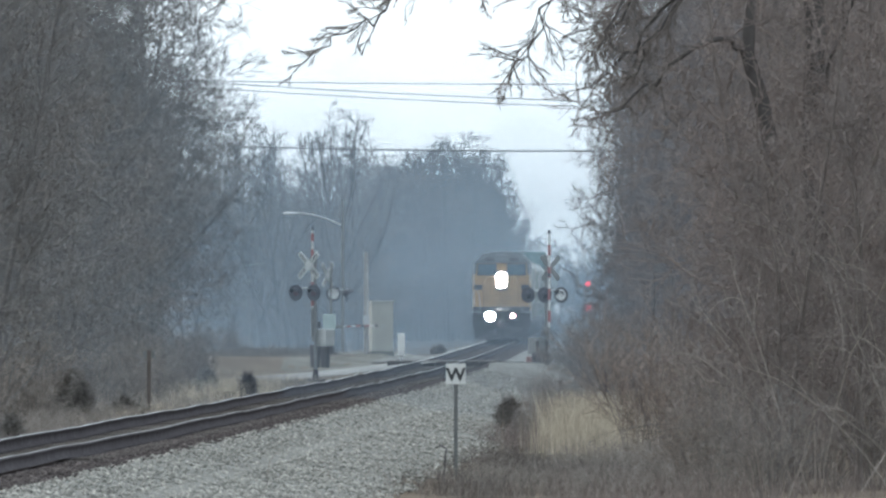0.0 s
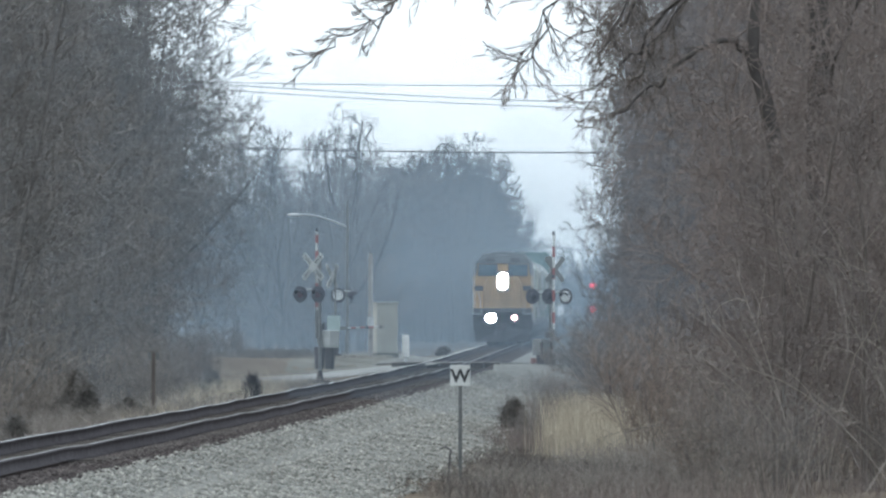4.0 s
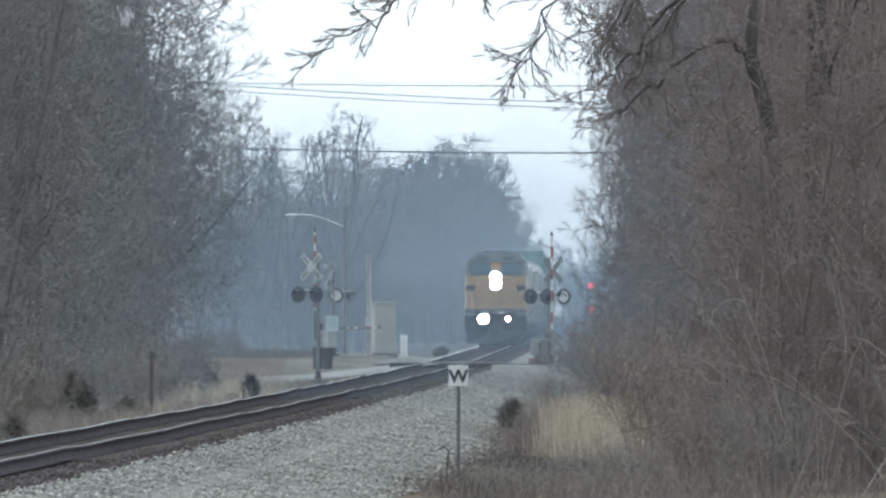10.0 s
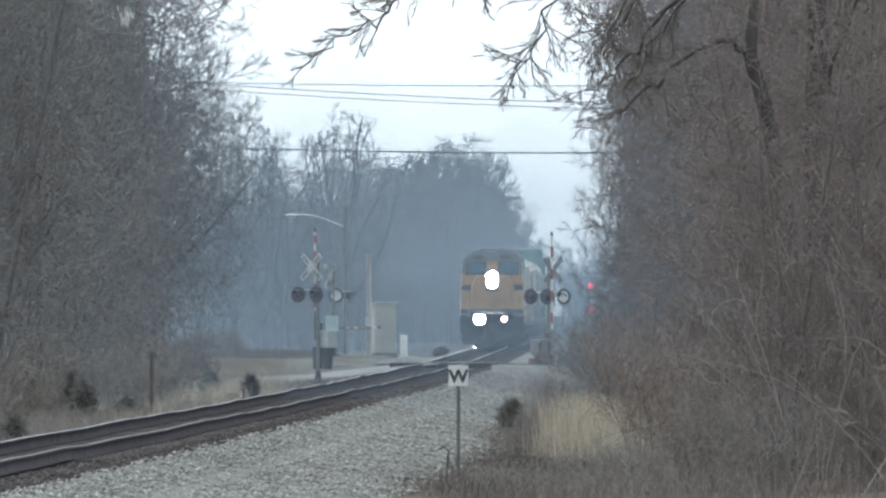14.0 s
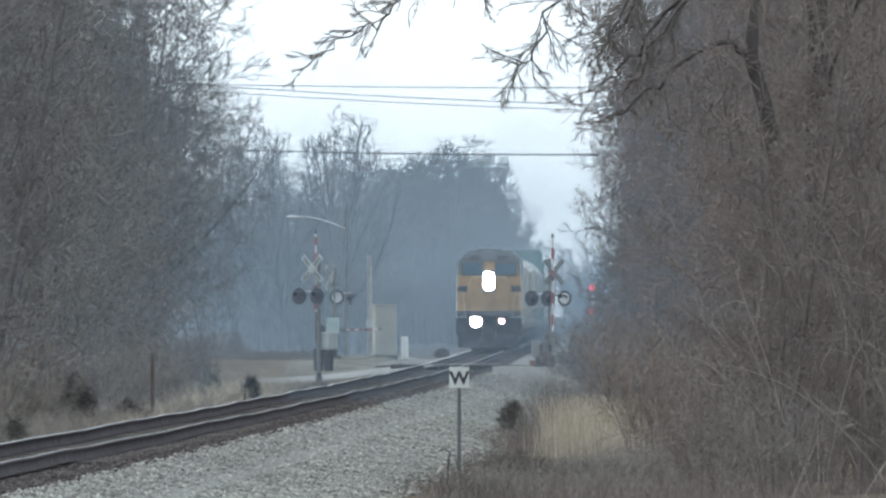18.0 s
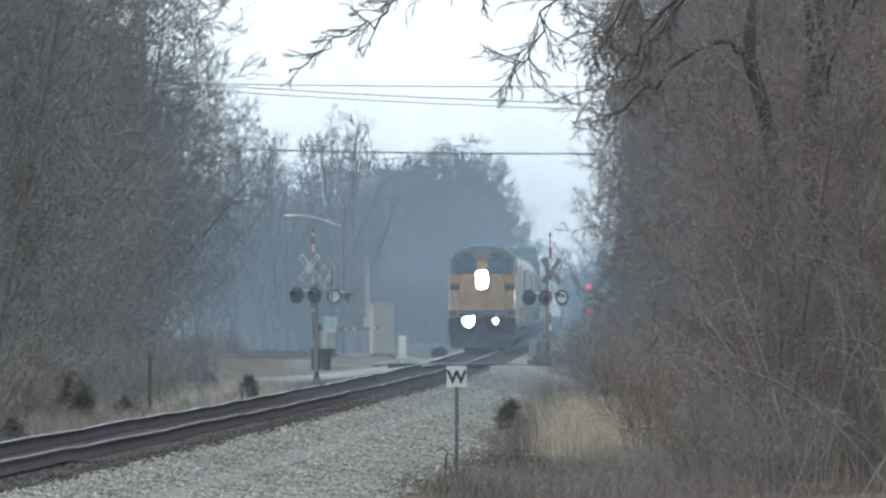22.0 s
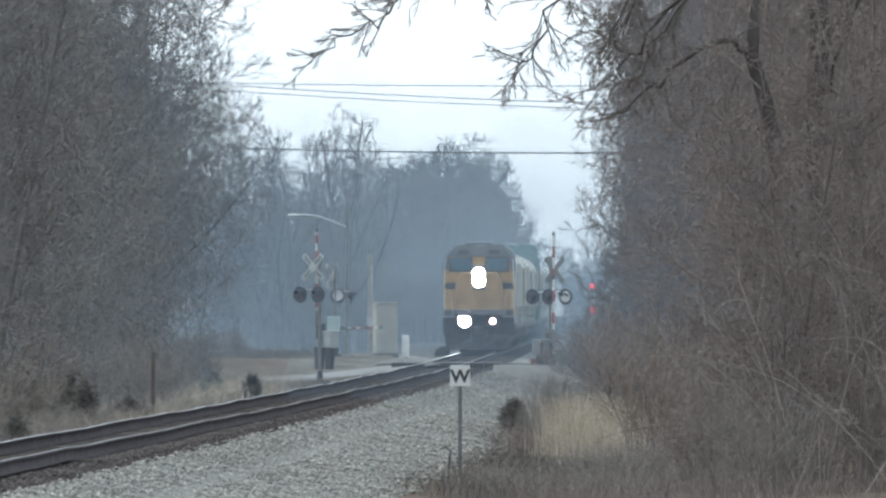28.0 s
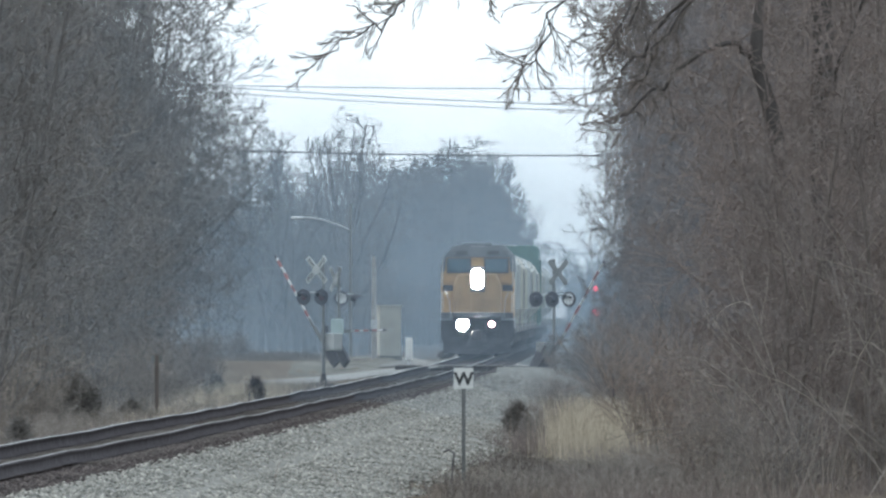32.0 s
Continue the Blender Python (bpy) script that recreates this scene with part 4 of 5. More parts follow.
def gate_signal(name, label, at, tall, face, lights, arm_len, arm_rest=0.0, buck=0.0, pivot=1.85, counter=True, mech_mat=ALU, lz=3.1, shift=0.0, sign=WHITE, bracket=0.55, first=0.75, period=0.8, mech_at=(0, 0)):
    """A crossing signal. Local +x is the way in which its arm comes down; face: the turn of its lights and sign."""
    ob = thing(name, label, "crossing signal", "crossing signals", at)
    bm = bmesh.new()
    rod(bm, (0, 0, -0.2), (0, 0, tall), 0.062, 0.055, n=14)
    rod(bm, (0, 0, tall), (0, 0, tall + 0.06), 0.075, 0.02, n=14)
    part("mast", bm, MASTGREY, ob)
    bm = bmesh.new()
    box(bm, -0.25, 0.25, -0.25, 0.25, -0.15, 0.12, bevel=0.02)
    rod(bm, (0, 0, 0.12), (0, 0, 0.45), 0.13, 0.08, n=14)
    part("base", bm, DARKIRON, ob)
    crossbuck(ob, shift, -0.09, tall - 0.45, face, face + buck, sign)
    m = pose(0, 0, lz, 0, 0, face)
    bm = bmesh.new()
    ends = [q[0] for q in lights]
    rod(bm, (min(ends + [0]) - 0.1, 0.02, 0.16), (max(ends + [0]) + 0.1, 0.02, 0.16), 0.03, n=8)
    for s in ends:
        rod(bm, (s, 0.02, 0.18), (s, 0.02, 0.0), 0.022, n=8)
    bm.transform(m)
    part("crossarm", bm, ALU, ob)
    for lx, off, turn, lens, back in lights:
        p = m @ Vector((lx, off, 0))
        lamp_head(ob, p.x, p.y, p.z, face + turn, lens, back)
    bm = bmesh.new()
    box(bm, mech_at[0] - 0.44, mech_at[0] + 0.04, -0.5, -0.08, pivot + mech_at[1] - 0.42, pivot + mech_at[1] + 0.18, bevel=0.03)
    mech = part("gate_mechanism", bm, mech_mat, ob, "weathered grey gate motor box")
    bm = bmesh.new()
    box(bm, -0.16, 0.16, -0.13, -0.07, pivot + 0.22, pivot + 0.44, bevel=0.01)
    part("number_plate_bar", bm, BLACK, ob)
    # the arm, upright at rest, with its counterweights below the pivot
    arm = new("gate_arm")
    arm.parent = ob
    arm.matrix_basis = pose(0.3, -0.1, pivot, 0, arm_rest, 0)
    bm = bmesh.new()
    box(bm, -0.028, 0.028, -0.05, 0.02, 0, arm_len, bevel=0.006)
    part("arm_board", bm, SIGNGREY, arm)
    part("arm_base", boxes((-0.07, 0.07, -0.09, -0.05, -0.25, 0.5 if counter else 0.16), bevel=0.01), MASTGREY, arm)
    part("arm_bracket", boxes((-0.036, 0.036, -0.056, 0.026, -0.1, bracket), bevel=0.006), MASTGREY, arm, "dull steel arm bracket")
    z0 = first
    while z0 + period / 2 <= arm_len:
        part("red_stripe", boxes((-0.033, 0.033, -0.053, 0.023, z0, z0 + period / 2)), RED, arm)
        z0 += period
    for z0 in (arm_len - 0.05, arm_len * 0.6):
        part("arm_lamp", rods(((0, -0.02, z0), (0, -0.02, z0 + 0.12), 0.05, 0.045)), HOOD, arm)
    if counter:
        for y0, y1 in ((-0.62, -0.58), (-0.16, -0.12)):
            bm = bmesh.new()
            box(bm, -0.06, 0.06, y0, y1, -0.95, 0.06, bevel=0.01)
            prism(bm, [(-0.18, -1.16), (-0.24, -0.38), (0.24, -0.38), (0.18, -1.16)], y0 - 0.04, y1 + 0.04, 0.02)
            part("counterweight", bm, DARKIRON, arm, "dark iron counterweight plate")
    return ob, arm


def crossing_things():
    global GATES
    fr, bk = REDLENS, CLEARLENS
    x, y = -4.33, 686
    turn = math.degrees(math.atan2(0.75, -0.66))
    face = -30 - turn
    a = gate_signal("crossing_signal", "railway crossing signal with crossbuck, two lights and striped gate arm", pose(x, y, land(x, y), 0, 0, turn), 4.5, face,
                    ((-0.76, -0.05, 0, fr, HOOD), (0.0, -0.12, 0, fr, HOOD)), 3.66, pivot=1.66, shift=-0.2, buck=-9, sign=HOPPER, bracket=0.9, first=0.98, period=0.56)
    x, y = 3.84, 718
    turn = math.degrees(math.atan2(-0.75, 0.66))
    b = gate_signal("crossing_signal", "railway crossing signal seen from behind with striped gate arm", pose(x, y, land(x, y), 0, 0, turn), 4.15, 150 - turn,
                    ((0.0, 0.12, 0, fr, HOOD), (0.72, 0.05, 0, fr, HOOD), (-0.70, 0.12, 180, CLEARLENS, DARKIRON)), 4.0, buck=70, shift=-0.25, pivot=0.95 - land(x, y) - 0.35, lz=2.33 - land(x, y), sign=MASTGREY, mech_mat=MASTGREY)
    x, y = -4.16, 752
    c = gate_signal("crossing_signal", "crossing signal with pale green box and a short lowered arm", pose(x, y, land(x, y), 0, 0, 0), 3.5, 30,
                    ((0.08, -0.05, -30, bk, HOOD), (0.68, -0.05, 60, fr, HOOD)), 1.42, arm_rest=88, buck=32, pivot=1.08, counter=False, mech_mat=GREENBOX, lz=2.33, sign=ALU, shift=-0.25, bracket=0.12, first=0.3, period=0.34, mech_at=(0.14, 0.29))
    GATES = (a[1], b[1])
    # cabinet, markers, poles
    x, y = -2.33, 770
    z = land(x, y)
    cab = thing("signal_cabinet", "tall beige metal signal cabinet beside the crossing", "cabinet", at=pose(x, y, z, 0, 0, 12))
    bm = bmesh.new()
    box(bm, -0.42, 0.42, -0.4, 0.4, 0.1, 2.0, bevel=0.02)
    part("body", bm, BEIGE, cab)
    part("roof", boxes((-0.47, 0.47, -0.45, 0.45, 2.0, 2.07), bevel=0.015), BEIGE, cab)
    for s in (-1, 1):
        bm = boxes((s * 0.205 - 0.19, s * 0.205 + 0.19, -0.415, -0.4, 0.18, 1.92), bevel=0.005)
        door = part("door", bm, BEIGE, cab)
        part("handle", rods(((s * 0.06, -0.43, 1.0), (s * 0.06, -0.43, 1.16), 0.015)), STEEL, door)
    part("plinth", boxes((-0.46, 0.46, -0.44, 0.44, -0.2, 0.1)), GRAVEL, cab)
    x, y = -2.87, 765
    post = thing("wooden_pole", "short weathered wooden pole beside the cabinet", "pole", at=pose(x, y, land(x, y)))
    part("shaft", rods(((0, 0, -0.4), (0, 0, 3.95), 0.11, 0.09), n=14), WOODPOLE, post)
    part("meter_box", boxes((-0.13, 0.13, -0.24, -0.1, 1.05, 1.5), bevel=0.02), STEEL, post, "grey meter box")
    part("conduit", rods(((0.05, -0.13, 1.5), (0.05, -0.12, 3.5), 0.022)), STEEL, post)
    x, y = -1.44, 728
    mk = thing("white_marker", "white cable marker box on a thin post", "marker", at=pose(x, y, land(x, y)))
    part("box", boxes((-0.13, 0.13, -0.06, 0.06, 0.42, 1.22), bevel=0.015), WHITE, mk)
    part("post", rods(((0, 0.02, -0.3), (0, 0.02, 0.45), 0.04)), STEEL, mk)
    x, y = -3.9, 790
    lamp = thing("street_lamp", "street lamp with a long curved arm on a wooden pole", "street lamp", at=pose(x, y, land(x, y)))
    part("pole", rods(((0, 0, -0.4), (0, 0, 6.1), 0.075, 0.055), n=14), MASTGREY, lamp)
    w = Wood()
    w.stick([(0, 0, 5.07), (-0.55, 0, 5.3), (-1.1, 0, 5.48), (-1.6, 0, 5.56), (-1.95, 0, 5.57)], [0.035] * 5, 8)
    w.put("arm", STEEL, lamp)
    bm = bmesh.new()
    bmesh.ops.create_uvsphere(bm, u_segments=16, v_segments=10, radius=1, matrix=Matrix.Translation((-2.12, 0, 5.55)) @ Matrix.Diagonal((0.28, 0.13, 0.075, 1)))
    part("head", bm, STEEL, lamp, "grey cobra-head lamp")
    # whistle sign
    x, y = 0.26, 333.3
    z = land(x, y)
    ws = thing("whistle_sign", "white whistle sign with a black letter on a steel post", "sign", at=pose(x, y, z))
    bm = boxes((-0.032, 0.032, -0.012, 0.012, -0.3, 1.62))
    box(bm, -0.032, -0.022, -0.03, 0.012, -0.3, 1.62)
    box(bm, 0.022, 0.032, -0.03, 0.012, -0.3, 1.62)
    part("post", bm, MASTGREY, ws)
    plate = part("plate", boxes((-0.165, 0.165, -0.04, -0.034, 1.55, 1.90), bevel=0.002), WHITE, ws)
    cu = bpy.data.curves.new("letter", "FONT")
    cu.body, cu.size, cu.extrude, cu.align_x, cu.offset = "W", 0.30, 0.002, "CENTER", 0.010
    cu.materials.append(PLASTIC)
    letter = new("letter", cu)
    letter.parent = plate
    letter.matrix_basis = pose(0, -0.043, 1.615, 90, 0, 0)
    # leaning stakes at the gravel's edge
    x, y = 0.05, 325
    st = thing("bent_stake", "thin rusty bent stake in the weeds", "stake", at=pose(x, y, land(x, y)))
    w = Wood()
    w.stick([(0, 0, -0.2), (0.03, 0, 0.4), (0.05, 0, 0.52), (-0.04, 0, 0.58), (-0.13, 0, 0.54)], [0.016] * 5, 6)
    w.put("rod", DARKIRON, st)
    # thin steel stake in the grass
    x, y = 3.3, 396
    st = thing("steel_stake", "thin dark steel stake in the dry grass", "stake", at=pose(x, y, land(x, y)))
    part("rod", rods(((0, 0, -0.2), (0.01, 0, 1.55), 0.02)), DARKIRON, st)
    # milepost on the far bank
    x, y = -6.88, 467
    mp = thing("wayside_post", "brown wooden post with two small pale plates", "post", at=pose(x, y, land(x, y)))
    part("shaft", boxes((-0.045, 0.045, -0.045, 0.045, -0.3, 1.66), bevel=0.008), BARK, mp)
    for s in (-1, 1):
        part("plate", boxes((s * 0.09 - 0.045, s * 0.09 + 0.045, -0.06, -0.047, 1.46, 1.63), bevel=0.003), MASTGREY, mp)
    # rust-red marker by the far signal
    x, y = 3.35, 728
    rm = thing("marker_barrel", "rust-red marker post with a pale reflector plate", "marker", at=pose(x, y, land(x, y)))
    part("drum", rods(((0, 0, -0.1), (0, 0, 0.62), 0.2, 0.19), n=16), RUSTRED, rm)
    part("plate", boxes((0.62, 0.98, -0.03, 0.0, 0.15, 0.55), (0.78, 0.82, 0.0, 0.04, -0.1, 0.5), bevel=0.004), SIGNGREY, rm)
    # railway signal far down the line
    x, y = 11.9, 1590
    sg = thing("railway_signal", "distant railway signal mast showing two red lights", "railway signal", at=pose(x, y, land(x, y)))
    g = land(x, y)
    part("mast", rods(((0, 0.2, -0.3), (0, 0.2, 4.4), 0.09), n=10), STEEL, sg)
    for z in (3.46, 1.55):
        bm = bmesh.new()
        rod(bm, (0, 0.05, z - g), (0, 0.0, z - g), 0.42, n=24)
        head = part("signal_head", bm, BLACK, sg)
        part("lamp", rods(((0, -0.01, z - g), (0, -0.05, z - g), 0.25), n=20), REDLIGHT, head, "lit red lamp")
    # overhead lines on two poles
    for x, y in ((-15.5, 742), (14.0, 752)):
        up = thing("utility_pole", "wooden utility pole with crossarm and wires", "utility pole", "utility poles", pose(x, y, land(x, y)))
        part("shaft", rods(((0, 0, -0.5), (0, 0, 11.6), 0.16, 0.11), n=14), WOODPOLE, up)
        part("crossarm", boxes((-0.05, 0.05, -1.1, 1.1, 10.7, 10.82), bevel=0.01), WOODPOLE, up)
    for yo, za, zb, r, sag in ((-1.0, 10.55, 10.45, 0.017, 0.2), (0.0, 10.85, 9.55, 0.017, 0.3), (1.0, 10.65, 9.35, 0.015, 0.3), (0.2, 8.25, 7.95, 0.028, 0.3)):
        w = Wood()
        pts = []
        for i in range(25):
            t = i / 24
            pts.append((-15.5 + 29.5 * t, 742 + 10 * t + yo, za + (zb - za) * t - sag * 4 * t * (1 - t)))
        w.stick(pts, [r] * 25, 5)
        tagged(w.put("overhead_wire", BLACK, None), "dark overhead utility wire across the track", "wire", "overhead wires")


# ---- the train ----
def truck(parent, y, wheels=3, gap=1.8):
    t = part("truck", boxes((-1.15, -1.0, y - gap * (wheels - 1) / 2 - 0.7, y + gap * (wheels - 1) / 2 + 0.7, 0.45, 0.85),
                            (1.0, 1.15, y - gap * (wheels - 1) / 2 - 0.7, y + gap * (wheels - 1) / 2 + 0.7, 0.45, 0.85), (-1.0, 1.0, y - 0.3, y + 0.3, 0.55, 0.8), bevel=0.03), DARKIRON, parent)
    for i in range(wheels):
        yy = y + (i - (wheels - 1) / 2) * gap
        bm = bmesh.new()
        for s in (-1, 1):
            rod(bm, (s * 0.69, yy, 0.5), (s * 0.82, yy, 0.5), 0.5, n=24)
        rod(bm, (-0.7, yy, 0.5), (0.7, yy, 0.5), 0.09, n=10)
        part("wheelset", bm, RAIL, t)


def collar(bm, x, z, y0, y1, r0, r1, n=22):
    """A short open tube along y."""
    rows = [[bm.verts.new((x + r * math.cos(k * 2 * math.pi / n), y, z + r * math.sin(k * 2 * math.pi / n))) for k in range(n)] for y, r in ((y0, r0), (y0, r1), (y1, r1), (y1, r0))]
    for a, b in zip(rows, rows[1:] + rows[:1]):
        for k in range(n):
            bm.faces.new((a[k], a[(k + 1) % n], b[(k + 1) % n], b[k]))
    return bm


def locomotive():
    ob = thing("locomotive", "yellow and grey diesel freight locomotive with lit headlamps", "locomotive")
    part("underframe", boxes((-1.45, 1.45, 0.35, 22.0, 1.15, 1.55), bevel=0.03), LOCOGREY, ob)
    part("fuel_tank", boxes((-1.35, 1.35, 8, 14, 0.35, 1.15), bevel=0.15), LOCOGREY, ob)
    bm = prism(bmesh.new(), [(-1.5, 0.75), (-1.5, 1.5), (1.5, 1.5), (1.5, 0.75), (1.2, 0.25), (-1.2, 0.25)], 0.1, 0.42, 0.03)
    part("pilot", bm, PILOT, ob, "black pilot plate")
    bm = bmesh.new()                                        # plough: a wedge under the pilot
    v = [bm.verts.new(p) for p in ((-1.4, 0.1, 0.12), (0, -0.45, 0.10), (1.4, 0.1, 0.12), (-1.4, 0.1, 0.75), (0, -0.12, 0.8), (1.4, 0.1, 0.75), (-1.4, 0.35, 0.12), (1.4, 0.35, 0.12), (-1.4, 0.35, 0.75), (1.4, 0.35, 0.75))]
    for f in ((0, 1, 4, 3), (1, 2, 5, 4), (3, 4, 5, 9, 8), (0, 3, 8, 6), (2, 7, 9, 5), (6, 8, 9, 7), (0, 6, 7, 2, 1)):
        bm.faces.new([v[i] for i in f])
    part("plough", bm, PILOT, ob)
    bm = boxes((-0.14, 0.14, -0.75, 0.2, 0.78, 1.0), (-0.2, 0.2, -0.85, -0.6, 0.7, 1.08), bevel=0.04)
    part("coupler", bm, DARKIRON, ob)
    part("anticlimber", boxes((-1.0, 1.0, -0.25, 0.4, 1.5, 1.66), (-0.9, 0.9, -0.3, 0.1, 1.56, 1.6), bevel=0.02), PILOT, ob)
    for s in (-1, 1):                                       # step wells and hoses
        part("steps", boxes((s * 1.12, s * 1.5, 0.45, 0.75, 0.4, 0.45), (s * 1.12, s * 1.5, 0.45, 0.75, 0.75, 0.8), (s * 1.12, s * 1.5, 0.45, 0.75, 1.1, 1.15), (s * 1.5, s * 1.52, 0.42, 0.78, 0.38, 1.5)), DARKIRON, ob)
        w = Wood()
        w.stick([(s * 0.3, 0.05, 0.95), (s * 0.32, -0.12, 0.7), (s * 0.36, -0.15, 0.5), (s * 0.42, -0.1, 0.42)], [0.025] * 4, 6)
        w.put("air_hose", BLACK, ob)
    # nose with slanted top
    bm = bmesh.new()
    prism(bm, [(-0.98, 1.6), (-0.98, 2.95), (-0.78, 3.42), (0.78, 3.42), (0.98, 2.95), (0.98, 1.6)], 0.95, 2.8, 0.07)
    part("nose", bm, NOSEDARK, ob)
    part("nose_door", boxes((-0.75, -0.25, 0.925, 0.95, 1.7, 2.85), bevel=0.02), NOSEDARK, ob)
    cab = part("cab", prism(bmesh.new(), [(-1.52, 1.6), (-1.52, 3.6), (-1.40, 4.05), (-1.0, 4.48), (1.0, 4.48), (1.40, 4.05), (1.52, 3.6), (1.52, 1.6)], 2.6, 5.4, 0.05), YELLOW, ob)
    part("cab_roof", prism(bmesh.new(), [(-1.545, 3.5), (-1.545, 3.64), (-1.43, 4.1), (-1.02, 4.55), (1.02, 4.55), (1.43, 4.1), (1.545, 3.64), (1.545, 3.5), (1.36, 3.5), (1.30, 4.1), (-1.30, 4.1), (-1.36, 3.5)], 2.52, 5.5), LOCOGREY, cab, "grey cab roof")
    for s in (-1, 1):
        bm = boxes((s * 0.32, s * 1.22, 2.5, 2.6, 3.5, 4.02), bevel=0.03)
        part("windscreen", bm, GLASS, cab)
        part("windscreen_frame", boxes((s * 0.26, s * 1.28, 2.51, 2.598, 3.44, 4.08), bevel=0.01), BLACK, cab)
        bm = bmesh.new()                                    # the sloping ledge below the windscreen and an added black strip under it
        v = [bm.verts.new((s * x, y, z)) for y in (2.5, 2.62) for x, z in ((0.9, 3.40), (1.5, 3.24), (1.5, 2.98), (0.9, 3.10))]
        for f in ((0, 1, 2, 3), (7, 6, 5, 4), (0, 4, 5, 1), (1, 5, 6, 2), (2, 6, 7, 3), (3, 7, 4, 0)):
            bm.faces.new([v[i] for i in f])
        bmesh.ops.recalc_face_normals(bm, faces=bm.faces[:])
        part("ledge", bm, YELLOW, cab)
        part("dark_band", boxes((s * 1.02, s * 1.46, 2.57, 2.615, 2.70, 2.96), bevel=0.01), BLACK, cab, "black strip under the ledge")
        part("side_window", boxes((s * 1.5, s * 1.535, 3.0, 4.6, 3.2, 3.95)), GLASS, cab)
        part("number_board", boxes((s * 0.4, s * 0.9, 2.46, 2.58, 4.2, 4.38), bevel=0.01), BLACK, cab)
    part("headlamp_housing", boxes((-0.31, 0.31, 0.86, 1.0, 2.68, 3.72), bevel=0.05), LOCOGREY, ob)
    # lamp discs larger than real lenses, with the glare put into their size
    for s in (-1, 1):
        part("headlamp", rods(((0, 0.845, 3.2 + s * 0.15), (0, 0.86, 3.2 + s * 0.15), 0.25), n=24), LAMP, ob, "lit white headlamp")
        part("headlamp_rim", collar(bmesh.new(), 0, 3.2 + s * 0.15, 0.80, 0.87, 0.252, 0.265), BLACK, ob)
        part("ditch_lamp_housing", boxes((s * 0.6 - 0.27, s * 0.6 + 0.27, 0.02, 0.3, 1.06, 1.6), bevel=0.03), BLACK, ob)
        part("ditch_lamp", rods(((s * 0.6, 0.0, 1.33), (s * 0.6, 0.02, 1.33), 0.24 if s < 0 else 0.12), n=20), LAMP if s < 0 else LAMPDIM, ob, "lit ditch lamp")
    for s in (-1, 1):
        part("ditch_lamp_hood", collar(bmesh.new(), s * 0.6, 1.33, -0.16, 0.05, 0.243 if s < 0 else 0.133, 0.256 if s < 0 else 0.145), BLACK, ob)
    part("kick_plate", boxes((-1.49, 1.49, 0.36, 0.5, 1.56, 1.82), bevel=0.02), BLACK, ob, "black front walkway plate")
    for s in (-1, 1):                                       # handrails
        for path, r in (([(1.42, 0.45, 1.55), (1.42, 0.45, 2.7), (1.3, 0.4, 2.72), (1.15, 0.35, 2.3), (1.1, 0.35, 1.6)], 0.012),
                        ([(1.48, 0.5, 1.2), (1.48, 0.5, 2.6), (1.48, 2.5, 2.6)], 0.014),
                        ([(1.44, 2.5, 2.9), (1.46, 2.44, 3.0), (1.46, 2.44, 3.9), (1.40, 2.5, 4.0)], 0.022)):
            w = Wood()
            w.stick([(s * x, y, z) for x, y, z in path], [r] * len(path), 6)
            w.put("handrail", HOPPER, ob, "pale painted handrail")
    part("engine_hood", prism(bmesh.new(), [(-0.95, 1.6), (-0.95, 3.9), (-0.8, 4.35), (0.8, 4.35), (0.95, 3.9), (0.95, 1.6)], 5.5, 17.5, 0.04), YELLOW, ob)
    part("radiator", prism(bmesh.new(), [(-1.0, 1.6), (-1.5, 3.6), (-1.45, 4.2), (-1.0, 4.66), (1.0, 4.66), (1.45, 4.2), (1.5, 3.6), (1.0, 1.6)], 16.5, 21.3, 0.03), LOCOGREY, ob, "flared grey radiator section")
    part("exhaust_stack", boxes((-0.35, 0.35, 9.5, 10.6, 4.35, 4.62), bevel=0.03), DARKIRON, ob)
    part("air_conditioner", boxes((-0.6, 0.6, 3.4, 4.8, 4.58, 4.72), bevel=0.04), LOCOGREY, ob)
    bm = bmesh.new()
    for k, s in enumerate((-0.2, 0, 0.2)):
        rod(bm, (s, 6.2, 4.55), (s, 5.75, 4.55), 0.03, 0.09, n=10)
    rod(bm, (-0.2, 6.2, 4.55), (0.2, 6.2, 4.55), 0.03)
    rod(bm, (0, 6.2, 4.3), (0, 6.2, 4.55), 0.03)
    part("horn", bm, STEEL, ob)
    truck(ob, 3.8)
    truck(ob, 18.3)
    return ob


